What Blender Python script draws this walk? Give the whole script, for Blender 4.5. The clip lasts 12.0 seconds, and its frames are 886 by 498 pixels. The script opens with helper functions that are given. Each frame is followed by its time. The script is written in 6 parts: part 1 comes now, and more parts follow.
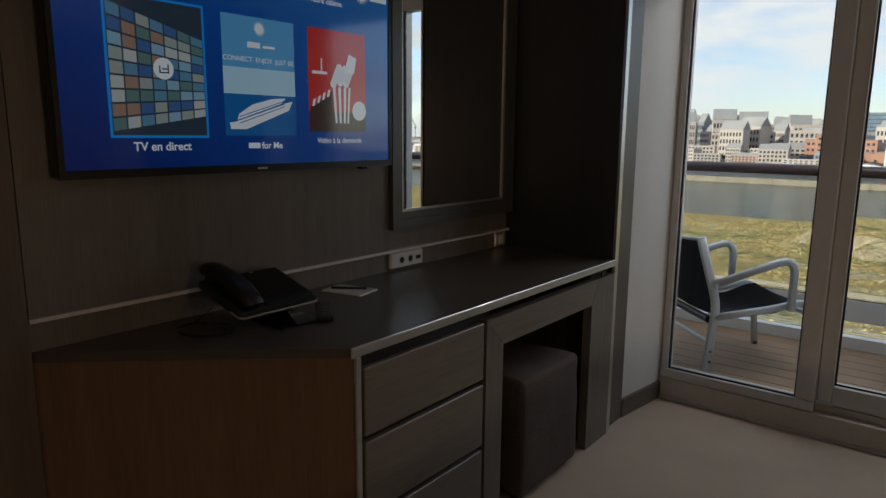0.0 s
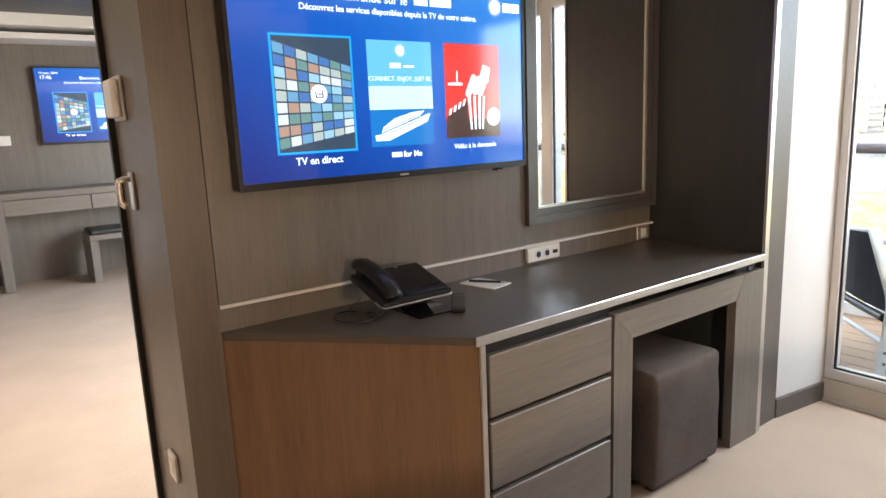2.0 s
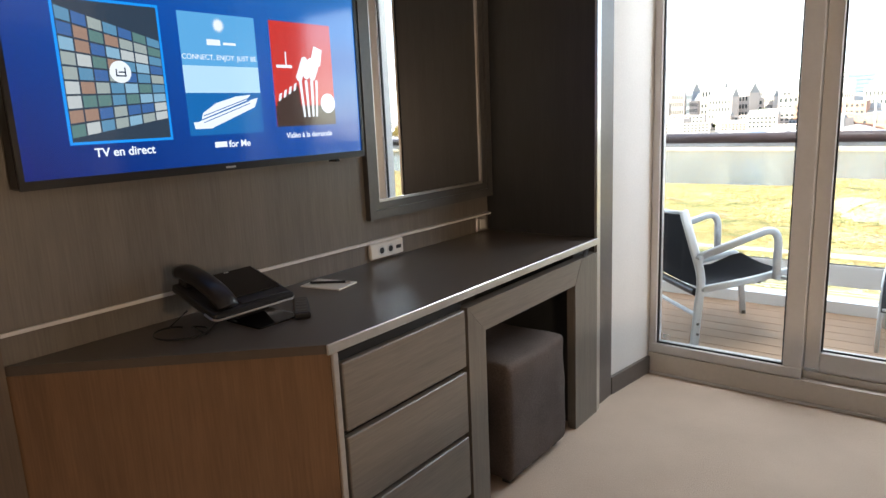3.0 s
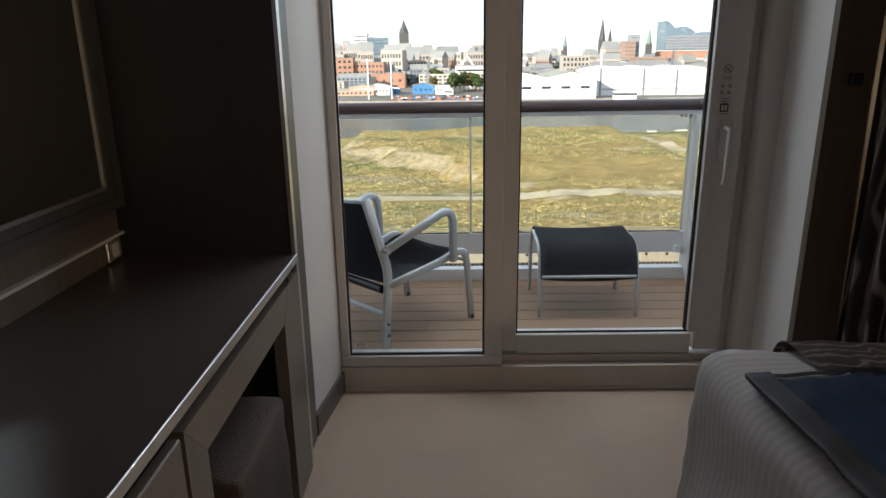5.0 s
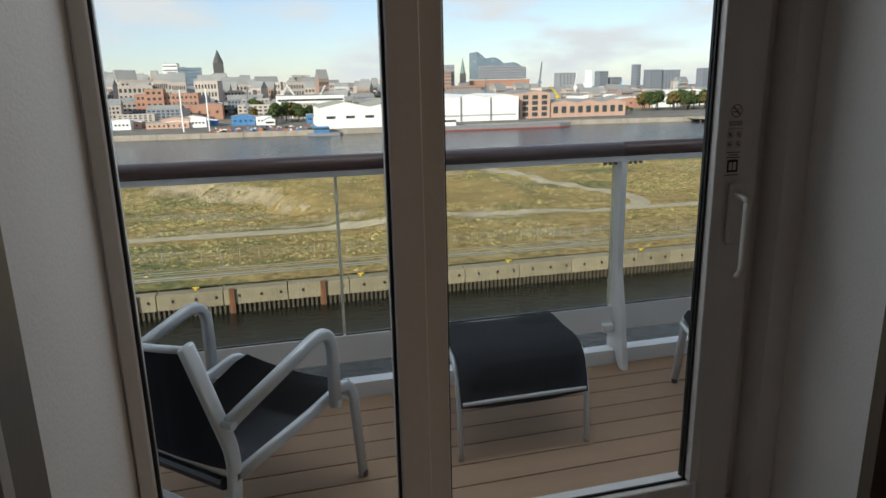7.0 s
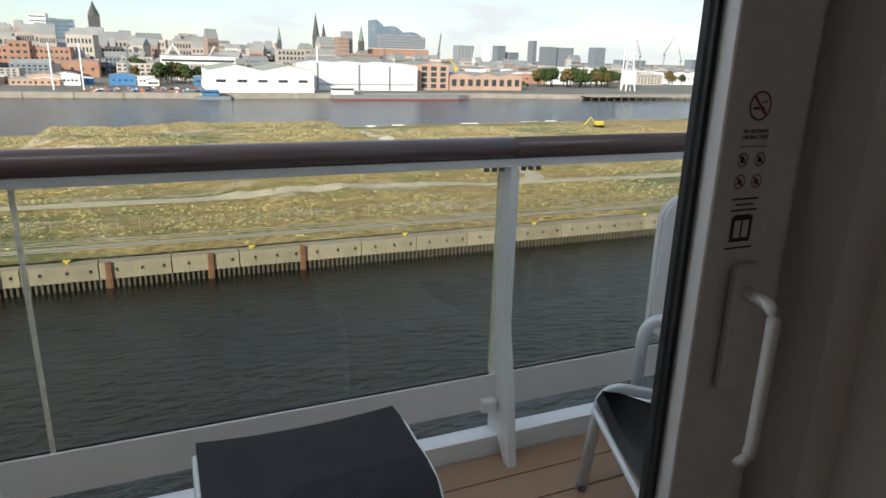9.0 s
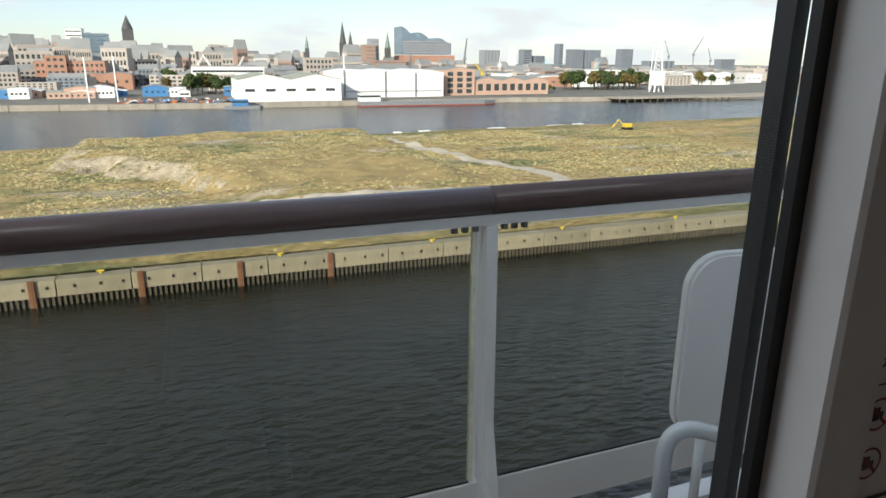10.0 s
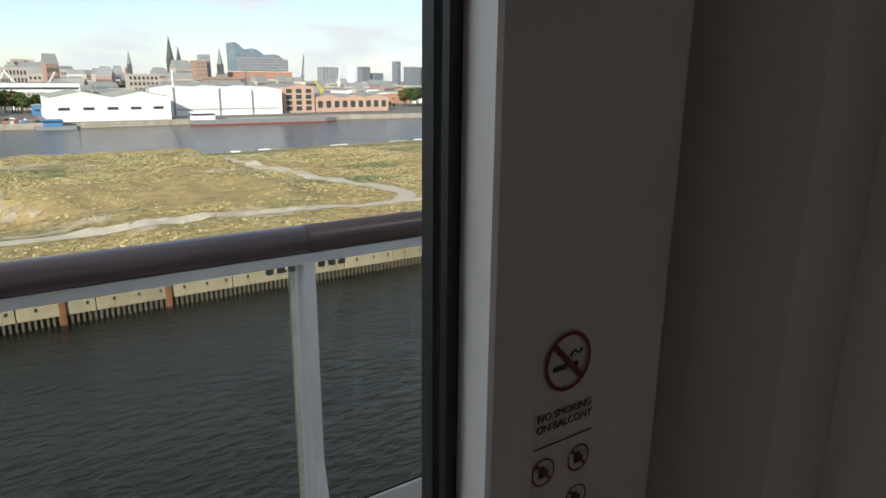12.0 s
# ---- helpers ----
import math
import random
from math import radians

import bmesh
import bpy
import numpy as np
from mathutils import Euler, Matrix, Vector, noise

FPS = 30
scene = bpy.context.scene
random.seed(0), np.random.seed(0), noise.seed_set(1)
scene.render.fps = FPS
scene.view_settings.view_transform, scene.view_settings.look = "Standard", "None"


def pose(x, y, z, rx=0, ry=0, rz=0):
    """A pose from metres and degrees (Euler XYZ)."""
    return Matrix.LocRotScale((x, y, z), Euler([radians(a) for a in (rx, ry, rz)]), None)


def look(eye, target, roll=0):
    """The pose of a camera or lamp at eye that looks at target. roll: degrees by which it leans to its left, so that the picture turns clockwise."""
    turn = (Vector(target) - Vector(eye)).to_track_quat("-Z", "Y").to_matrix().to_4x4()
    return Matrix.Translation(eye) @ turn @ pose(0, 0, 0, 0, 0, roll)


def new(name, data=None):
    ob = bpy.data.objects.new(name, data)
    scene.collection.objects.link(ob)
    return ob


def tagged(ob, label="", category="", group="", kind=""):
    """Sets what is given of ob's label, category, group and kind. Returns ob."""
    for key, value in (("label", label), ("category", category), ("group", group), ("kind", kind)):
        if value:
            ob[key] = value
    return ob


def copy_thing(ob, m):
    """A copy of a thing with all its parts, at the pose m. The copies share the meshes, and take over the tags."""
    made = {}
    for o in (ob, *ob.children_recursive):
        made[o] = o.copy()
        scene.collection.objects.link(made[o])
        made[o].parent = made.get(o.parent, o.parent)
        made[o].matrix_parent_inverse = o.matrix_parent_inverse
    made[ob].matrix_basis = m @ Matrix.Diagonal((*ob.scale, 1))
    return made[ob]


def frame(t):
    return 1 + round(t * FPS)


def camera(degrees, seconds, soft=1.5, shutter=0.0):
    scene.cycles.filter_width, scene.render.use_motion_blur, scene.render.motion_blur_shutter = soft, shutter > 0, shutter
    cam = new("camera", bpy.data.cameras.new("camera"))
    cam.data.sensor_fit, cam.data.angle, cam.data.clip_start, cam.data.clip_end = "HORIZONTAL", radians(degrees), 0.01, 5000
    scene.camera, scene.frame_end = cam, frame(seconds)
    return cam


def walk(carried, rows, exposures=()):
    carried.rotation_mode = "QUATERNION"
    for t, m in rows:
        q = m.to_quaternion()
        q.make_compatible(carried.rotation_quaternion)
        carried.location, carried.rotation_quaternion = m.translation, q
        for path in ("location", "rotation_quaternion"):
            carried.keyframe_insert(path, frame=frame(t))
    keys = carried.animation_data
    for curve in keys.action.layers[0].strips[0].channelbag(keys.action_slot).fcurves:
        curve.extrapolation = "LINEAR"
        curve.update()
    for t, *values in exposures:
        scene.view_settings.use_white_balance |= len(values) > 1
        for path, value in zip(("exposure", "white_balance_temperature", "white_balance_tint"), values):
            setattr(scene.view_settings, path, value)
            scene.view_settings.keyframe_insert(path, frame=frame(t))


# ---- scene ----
cam = camera(68.2, 12.0)
PATH = [
    (0, (0.118, -0.162, 1.276), (-1.112, 1.376, 0.928), 0.5),
    (0.5, (0.172, -0.141, 1.254), (-1.286, 1.186, 0.919), -0.5),
    (1, (0.197, -0.156, 1.264), (-1.40, 1.022, 1.014), -2.6),
    (1.5, (0.268, -0.201, 1.333), (-1.382, 0.908, 1.169), -2.9),
    (2, (0.301, -0.174, 1.329), (-1.276, 0.988, 0.953), -2.4),
    (2.5, (0.276, -0.129, 1.296), (-1.093, 1.273, 0.894), -2.2),
    (3, (0.155, -0.115, 1.289), (-1.059, 1.424, 0.891), -2.5),
    (3.5, (0.004, -0.054, 1.309), (-0.945, 1.656, 0.892), -1.2),
    (5.5, (-0.561, 0.669, 1.346), (-0.385, 2.577, 0.771), -0.9),
    (6, (-0.561, 0.974, 1.339), (-0.294, 2.872, 0.767), -0.8),
    (6.5, (-0.625, 1.255, 1.366), (-0.336, 3.166, 0.852), -1.0),
    (7, (-0.613, 1.492, 1.372), (-0.133, 3.371, 0.886), -1.2),
    (9, (-0.075, 2.41, 1.338), (0.692, 4.167, 0.769), 1.6),
    (9.5, (0.116, 2.612, 1.357), (0.821, 4.394, 0.783), 1.7),
    (10, (0.256, 2.782, 1.383), (0.945, 4.575, 0.827), 0.3),
    (10.5, (0.312, 2.794, 1.394), (0.87, 4.628, 0.824), -1.7),
    (11, (0.322, 2.77, 1.42), (1.074, 4.559, 0.939), -0.4),
    (11.5, (0.334, 2.777, 1.42), (1.368, 4.405, 0.891), -0.5),
    (12, (0.312, 2.734, 1.434), (1.41, 4.326, 0.928), 0.5),
]
walk(cam, [(t, look(e, a, r)) for t, e, a, r in PATH],
     [(0.0, 0.2), (0.5, 1.6), (1.0, 2.6), (1.5, 2.95), (2.0, 2.95), (2.5, 2.9), (3.0, 2.25), (3.5, 1.9), (4.5, 1.2), (5.5, 0.6),
      (6.0, 0.75), (6.5, 0.45), (7.0, 0.08), (9.0, 0.3), (12.0, 0.25)])

# ---- world and lights ----
world = bpy.data.worlds.new("sky")
scene.world = world
world.use_nodes = True
wn, wl = world.node_tree.nodes, world.node_tree.links
wn.clear()
sky = wn.new("ShaderNodeTexSky")
sky.sky_type, sky.sun_disc = "NISHITA", False
SUN_WAY = Vector((0.66, 0.68, -0.34)).normalized()
sky.sun_elevation = math.asin(-SUN_WAY.z)
sky.sun_rotation = math.atan2(-SUN_WAY.x, -SUN_WAY.y)
sky.air_density, sky.dust_density, sky.ozone_density = 1.0, 0.3, 1.6
wtc = wn.new("ShaderNodeTexCoord")
wmap = wn.new("ShaderNodeMapping")
wmap.inputs["Scale"].default_value = (1.0, 1.0, 3.6)
wnoise = wn.new("ShaderNodeTexNoise")
wnoise.inputs["Scale"].default_value, wnoise.inputs["Detail"].default_value, wnoise.inputs["Roughness"].default_value = 5.5, 7, 0.55
wramp = wn.new("ShaderNodeValToRGB")
wramp.color_ramp.elements[0].position, wramp.color_ramp.elements[1].position = 0.45, 0.64
wramp.color_ramp.elements[0].color = (0.30, 0.30, 0.30, 1)
wmix = wn.new("ShaderNodeMixRGB")
wmix.inputs[2].default_value = (5.5, 5.65, 5.9, 1)
wbg = wn.new("ShaderNodeBackground")
wbg.inputs["Strength"].default_value = 0.15
wout = wn.new("ShaderNodeOutputWorld")
wl.new(wtc.outputs["Generated"], wmap.inputs["Vector"])
wl.new(wmap.outputs[0], wnoise.inputs["Vector"])
wl.new(wnoise.outputs["Fac"], wramp.inputs[0])
wl.new(wramp.outputs[0], wmix.inputs[0])
wtint = wn.new("ShaderNodeMixRGB")
wtint.blend_type = "MULTIPLY"
wtint.inputs[0].default_value = 1.0
wtint.inputs[2].default_value = (0.87, 0.94, 1.15, 1)
wl.new(sky.outputs[0], wtint.inputs[1])
wl.new(wtint.outputs[0], wmix.inputs[1])
wl.new(wmix.outputs[0], wbg.inputs[0])
wl.new(wbg.outputs[0], wout.inputs[0])

sun = new("sun", bpy.data.lights.new("sun", "SUN"))
sun.data.energy, sun.data.angle, sun.data.color = 5.4, radians(0.6), (1.0, 0.93, 0.82)
sun.matrix_world = look((0, 0, 50), Vector((0, 0, 50)) + SUN_WAY)


def lamp(name, place, energy, size, color, aim=None):
    ob = new(name, bpy.data.lights.new(name, "AREA"))
    ob.data.energy, ob.data.size, ob.data.color, ob.data.shape = energy, size, color, "DISK"
    ob.matrix_world = look(place, aim or (place[0], place[1] + 0.001, 0))
    return ob


WARM = (1.0, 0.72, 0.48)
lamp("ceiling_lamp", (0.5, -0.9, 2.05), 1.7, 0.12, WARM)
# added area lamp, out of view, standing in for skylight under the deck above
sky_in = lamp("window_daylight", (-0.12, 3.45, 2.30), 15.0, 1.7, (0.92, 0.96, 1.0), (-0.2, 1.9, 0.0))
sky_in.data.shape, sky_in.data.size_y = "RECTANGLE", 0.30
# added warm fill lights without any fixture, for the bed side and living room
lamp("bedside_lamp", (2.1, 0.5, 1.15), 6.0, 0.2, WARM, (0.3, 2.0, 0.3))
lamp("living_lamp", (-2.9, -0.9, 2.1), 3, 0.3, (1.0, 0.72, 0.48))
# unseen fill lamp for daylight from the living room's glazed front and the sky
lamp("living_daylight", (-2.9, 2.7, 1.3), 24, 1.6, (1.0, 0.97, 0.93), (-2.9, -1.0, 0.3))


# ---- materials ----
def nodes_of(name):
    m = bpy.data.materials.new(name)
    m.use_nodes = True
    return m, m.node_tree.nodes, m.node_tree.links, m.node_tree.nodes["Principled BSDF"]


def mat(name, color, rough=0.5, metal=0.0, scale=8.0, vary=0.15, bump=0.0, stretch=(1, 1, 1), grain=60.0, piece=0.0, spec=0.5, rvary=0.08):
    """A surface with two scales of variation: broad stains and fine grain, at real-world size."""
    m, n, l, b = nodes_of(name)
    tc = n.new("ShaderNodeTexCoord")
    mp = n.new("ShaderNodeMapping")
    mp.inputs["Scale"].default_value = stretch
    l.new(tc.outputs["Object"], mp.inputs["Vector"])
    big, fine = n.new("ShaderNodeTexNoise"), n.new("ShaderNodeTexNoise")
    big.inputs["Scale"].default_value, big.inputs["Detail"].default_value = scale, 4
    fine.inputs["Scale"].default_value, fine.inputs["Detail"].default_value = grain, 3
    l.new(mp.outputs[0], big.inputs["Vector"])
    l.new(mp.outputs[0], fine.inputs["Vector"])
    add = n.new("ShaderNodeMath")
    add.operation = "ADD"
    l.new(big.outputs["Fac"], add.inputs[0])
    l.new(fine.outputs["Fac"], add.inputs[1])
    last = add
    if piece:
        info, mul, add2 = n.new("ShaderNodeObjectInfo"), n.new("ShaderNodeMath"), n.new("ShaderNodeMath")
        mul.operation, mul.inputs[1].default_value = "MULTIPLY", piece
        l.new(info.outputs["Random"], mul.inputs[0])
        add2.operation = "ADD"
        l.new(add.outputs[0], add2.inputs[0])
        l.new(mul.outputs[0], add2.inputs[1])
        last = add2
    rng = n.new("ShaderNodeMapRange")
    rng.inputs["From Min"].default_value, rng.inputs["From Max"].default_value = 0.6, 1.4 + piece
    l.new(last.outputs[0], rng.inputs["Value"])
    mix = n.new("ShaderNodeMixRGB")
    mix.inputs[1].default_value = (*[c * (1 - vary) for c in color], 1)
    mix.inputs[2].default_value = (*[min(1, c * (1 + vary)) for c in color], 1)
    l.new(rng.outputs[0], mix.inputs[0])
    l.new(mix.outputs[0], b.inputs["Base Color"])
    rr = n.new("ShaderNodeMapRange")
    rr.inputs["To Min"].default_value, rr.inputs["To Max"].default_value = max(0.02, rough - rvary), min(1, rough + rvary)
    l.new(big.outputs["Fac"], rr.inputs["Value"])
    l.new(rr.outputs[0], b.inputs["Roughness"])
    b.inputs["Metallic"].default_value = metal
    b.inputs["Specular IOR Level"].default_value = spec
    if bump:
        bp = n.new("ShaderNodeBump")
        bp.inputs["Strength"].default_value, bp.inputs["Distance"].default_value = min(1, bump), 0.004
        l.new(fine.outputs["Fac"], bp.inputs["Height"])
        l.new(bp.outputs[0], b.inputs["Normal"])
    return m


def glow(name, color, strength=1.0):
    m, n, l, b = nodes_of(name)
    b.inputs["Base Color"].default_value = (*[c * 0.05 for c in color], 1)
    b.inputs["Emission Color"].default_value = (*color, 1)
    b.inputs["Emission Strength"].default_value = strength
    b.inputs["Roughness"].default_value = 0.10
    b.inputs["Specular IOR Level"].default_value = 1.0
    return m


def glass(name, tint=(1, 1, 1), gloss=0.02):
    """Thin pane: mostly clear, with a mirror reflection that grows towards grazing."""
    m, n, l, b = nodes_of(name)
    n.remove(b)
    tr, gl, mx, fr, pw = n.new("ShaderNodeBsdfTransparent"), n.new("ShaderNodeBsdfGlossy"), n.new("ShaderNodeMixShader"), n.new("ShaderNodeLayerWeight"), n.new("ShaderNodeMath")
    pw.operation, pw.inputs[1].default_value = "POWER", 4.0
    sc = n.new("ShaderNodeMath")
    sc.operation, sc.inputs[1].default_value, sc.inputs[2].default_value = "MULTIPLY_ADD", 0.8, 0.018
    l.new(fr.outputs["Facing"], pw.inputs[0])
    l.new(pw.outputs[0], sc.inputs[0])
    tr.inputs[0].default_value = (*tint, 1)
    gl.inputs["Roughness"].default_value = gloss
    fr.inputs["Blend"].default_value = 0.5
    l.new(sc.outputs[0], mx.inputs[0])
    l.new(tr.outputs[0], mx.inputs[1])
    l.new(gl.outputs[0], mx.inputs[2])
    l.new(mx.outputs[0], n["Material Output"].inputs[0])
    return m


V_GRAIN, H_GRAIN = (14, 14, 0.6), (14, 0.6, 14)
M_WOOD = mat("taupe_wood_veneer", (0.158, 0.141, 0.120), 0.38, 0, 2.0, 0.22, 0.12, V_GRAIN, 16)
M_WOOD_H = mat("taupe_wood_veneer_level", (0.170, 0.150, 0.128), 0.36, 0, 2.0, 0.22, 0.12, H_GRAIN, 16)
M_TOP = mat("desk_top_laminate", (0.088, 0.074, 0.064), 0.30, 0, 2.0, 0.10, 0.015, H_GRAIN, 18, rvary=0.02)
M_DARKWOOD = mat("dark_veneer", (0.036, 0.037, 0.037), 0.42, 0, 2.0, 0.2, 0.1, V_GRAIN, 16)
# orange raised so the colour holds the warm lamplight on the desk side
M_LAMPLITWOOD = mat("brown_wood_lamplit", (0.180, 0.108, 0.062), 0.36, 0, 2.0, 0.22, 0.1, V_GRAIN, 16)
M_POST = mat("dull_brown_door_wood", (0.125, 0.098, 0.076), 0.36, 0, 2.0, 0.2, 0.1, V_GRAIN, 16)
# near-black stands for shade in gaps, slots and holes; also the dark door metal
M_DARK = mat("recess_shade_and_black_metal", (0.012, 0.012, 0.012), 0.6)
M_ALU = mat("brushed_aluminium", (0.62, 0.60, 0.57), 0.32, 0.85, 6, 0.08, 0.05, (1, 1, 8), 60)
M_FRAME = mat("grey_mirror_frame", (0.13, 0.127, 0.122), 0.35, 0.45, 6, 0.1, 0.04)
M_WHITEWALL = mat("white_wall_vinyl", (0.72, 0.71, 0.69), 0.7, 0, 3, 0.05, 0.25, (1, 1, 1), 120)
M_CEIL = mat("ceiling_white", (0.75, 0.73, 0.70), 0.75, 0, 3, 0.04, 0.1)
M_CARPET = mat("beige_carpet", (0.52, 0.42, 0.335), 0.95, 0, 3.0, 0.13, 0.9, (1, 1, 1), 260, spec=0.1)
M_BASE = mat("grey_brown_skirting", (0.12, 0.105, 0.095), 0.4, 0, 4, 0.12, 0.05)
M_PVC = mat("white_window_frame", (0.66, 0.65, 0.64), 0.38, 0, 5, 0.04, 0.04)
M_SILL = mat("window_sill_paint", (0.60, 0.55, 0.49), 0.42, 0, 5, 0.06, 0.05)
M_GASKET = mat("black_rubber", (0.012, 0.012, 0.013), 0.55)
M_POUF = mat("taupe_velvet", (0.105, 0.085, 0.076), 0.85, 0, 7, 0.35, 0.6, (1, 1, 1), 180, spec=0.2)
M_BLACK = mat("black_plastic", (0.014, 0.014, 0.015), 0.32, 0, 12, 0.2, 0.05)
M_BLACKGLOSS = mat("black_gloss", (0.008, 0.008, 0.009), 0.08, 0, 12, 0.1)
M_WHITEPL = mat("white_plastic", (0.72, 0.71, 0.68), 0.35, 0, 12, 0.03)
M_PAPER = mat("paper", (0.78, 0.77, 0.75), 0.8, 0, 20, 0.03)
M_LINEN = mat("white_linen", (0.74, 0.71, 0.69), 0.85, 0, 6, 0.05, 0.35, (1, 1, 1), 220, spec=0.15)
M_NAVY = mat("navy_satin", (0.045, 0.078, 0.150), 0.30, 0, 5, 0.25, 0.15, (1, 1, 1), 40)
M_NAVYEDGE = mat("black_border", (0.012, 0.013, 0.017), 0.55)
M_CHAIR = mat("white_painted_aluminium", (0.62, 0.66, 0.70), 0.33, 0.15, 8, 0.05, 0.03)
# dark grey lifted towards blue, with reflected sky included in the colour
M_MESH = mat("dark_grey_mesh_fabric", (0.066, 0.070, 0.082), 0.75, 0, 20, 0.25, 0.9, (1, 1, 1), 420, spec=0.25)
M_RAILWOOD = mat("purple_brown_handrail", (0.105, 0.068, 0.066), 0.3, 0, 3, 0.25, 0.06, (0.6, 8, 8), 14)
M_SHIP = mat("white_ship_paint", (0.74, 0.75, 0.76), 0.38, 0, 2, 0.05, 0.05)
M_DECK = mat("teak_deck", (0.34, 0.215, 0.135), 0.62, 0, 2, 0.18, 0.3, (0.8, 12, 12), 12, piece=0.5)
M_CAULK = mat("deck_caulking", (0.02, 0.02, 0.02), 0.8)
M_CLEAR = glass("window_glass", (0.93, 0.95, 0.94))
M_RAILGLASS = glass("tinted_rail_glass", (0.90, 0.905, 0.85))
# pale yellowish, with the light caught in the pane's edge put into the colour
M_GLASSEDGE = mat("glass_edge", (0.72, 0.72, 0.60), 0.2, 0, 30, 0.2)
M_MIRROR = nodes_of("mirror_silver")[0]
M_MIRROR.node_tree.nodes["Principled BSDF"].inputs["Metallic"].default_value = 1
M_MIRROR.node_tree.nodes["Principled BSDF"].inputs["Roughness"].default_value = 0.01
M_MIRROR.node_tree.nodes["Principled BSDF"].inputs["Base Color"].default_value = (0.85, 0.86, 0.86, 1)


# ---- building helpers ----
ORIGIN = {}


def box(bm, x0, x1, y0, y1, z0, z1, bevel=0.0, seg=1):
    r = bmesh.ops.create_cube(bm, size=1)
    vs = r["verts"]
    for v in vs:
        v.co = Vector(((x0 + x1) / 2 + v.co.x * (x1 - x0), (y0 + y1) / 2 + v.co.y * (y1 - y0), (z0 + z1) / 2 + v.co.z * (z1 - z0)))
    if bevel:
        es = list({e for v in vs for e in v.link_edges})
        bmesh.ops.bevel(bm, geom=es, offset=bevel, segments=seg, profile=0.5, affect="EDGES")
    return bm


def prism(bm, outline, z0, z1):
    """An upright prism over a plan outline, counter-clockwise."""
    lo = [bm.verts.new((x, y, z0)) for x, y in outline]
    hi = [bm.verts.new((x, y, z1)) for x, y in outline]
    k = len(outline)
    bm.faces.new(lo[::-1])
    bm.faces.new(hi)
    for i in range(k):
        bm.faces.new((lo[i], lo[(i + 1) % k], hi[(i + 1) % k], hi[i]))
    return bm


def sweep(bm, pts, rx, ry=None, seg=10, side=None, power=1.0):
    """A tube along points; rx across, ry upwards of the section (power under 1 squares it)."""
    pts = [Vector(p) for p in pts]
    ry = ry or rx
    rings = []
    for i, p in enumerate(pts):
        d = (pts[min(i + 1, len(pts) - 1)] - pts[max(i - 1, 0)]).normalized()
        s = Vector(side) if side else (Vector((0, 0, 1)) if abs(d.z) < 0.9 else Vector((1, 0, 0))).cross(d)
        s = (s - d * s.dot(d)).normalized()
        u = d.cross(s)
        ring = []
        for k in range(seg):
            a = 2 * math.pi * (k + 0.5) / seg
            c, n = math.cos(a), math.sin(a)
            ring.append(bm.verts.new(p + s * rx * math.copysign(abs(c) ** power, c) + u * ry * math.copysign(abs(n) ** power, n)))
        rings.append(ring)
    for a, b in zip(rings, rings[1:]):
        for k in range(seg):
            bm.faces.new((a[k], a[(k + 1) % seg], b[(k + 1) % seg], b[k]))
    bm.faces.new(rings[0][::-1])
    bm.faces.new(rings[-1])
    return bm


def round_path(pts, r, n=5):
    """The polyline with its inner corners rounded."""
    pts = [Vector(p) for p in pts]
    out = [pts[0]]
    for a, b, c in zip(pts, pts[1:], pts[2:]):
        p, q = b + (a - b).normalized() * r, b + (c - b).normalized() * r
        out += [(p * (1 - t) ** 2 + b * 2 * t * (1 - t) + q * t * t) for t in [i / n for i in range(n + 1)]]
    return out + [pts[-1]]


def finish(name, bm, material, smooth=False):
    me = bpy.data.meshes.new(name)
    bmesh.ops.recalc_face_normals(bm, faces=bm.faces)
    bm.to_mesh(me)
    bm.free()
    if material:
        me.materials.append(material)
    if smooth:
        for p in me.polygons:
            p.use_smooth = True
    return me


def thing(name, label, category, at=(0, 0, 0), group="", kind=""):
    ob = new(name)
    ob.empty_display_size = 0.1
    ob.location = at
    ORIGIN[ob] = Vector(at)
    return tagged(ob, label, category, group, kind)


def part(name, bm, material, parent, label="", smooth=False):
    o = ORIGIN[parent]
    for v in bm.verts:
        v.co -= o
    ob = new(name, finish(name, bm, material, smooth))
    ob.parent = parent
    ORIGIN[ob] = o
    return tagged(ob, label)


def solid(name, bm, material, label="", category="", kind="", group="", smooth=False):
    ob = new(name, finish(name, bm, material, smooth))
    ORIGIN[ob] = Vector((0, 0, 0))
    return tagged(ob, label, category, group, kind)


def B(*a, **k):
    return box(bmesh.new(), *a, **k)


def wall(name, *boxes, material=None, label="", category="wall"):
    bm = bmesh.new()
    for b in boxes:
        box(bm, *b)
    return solid(name, bm, material, label, category, "structure")


def text_mesh(body, size, m, align="LEFT", bold=0.0):
    cu = bpy.data.curves.new("lettering", "FONT")
    cu.body, cu.size, cu.align_x, cu.offset = body, size, align, bold
    cu.extrude = 0.0002
    tmp = bpy.data.objects.new("lettering", cu)
    scene.collection.objects.link(tmp)
    bpy.context.view_layer.update()
    me = bpy.data.meshes.new_from_object(tmp.evaluated_get(bpy.context.evaluated_depsgraph_get()))
    bpy.data.objects.remove(tmp)
    me.transform(m)
    return me


def lettering(body, size, m, material, parent, align="LEFT", bold=0.0):
    me = text_mesh(body, size, Matrix.Translation(-ORIGIN[parent]) @ m, align, bold)
    me.materials.clear()
    me.materials.append(material)
    ob = new("lettering", me)
    ob.parent = parent
    ORIGIN[ob] = ORIGIN[parent]
    return ob


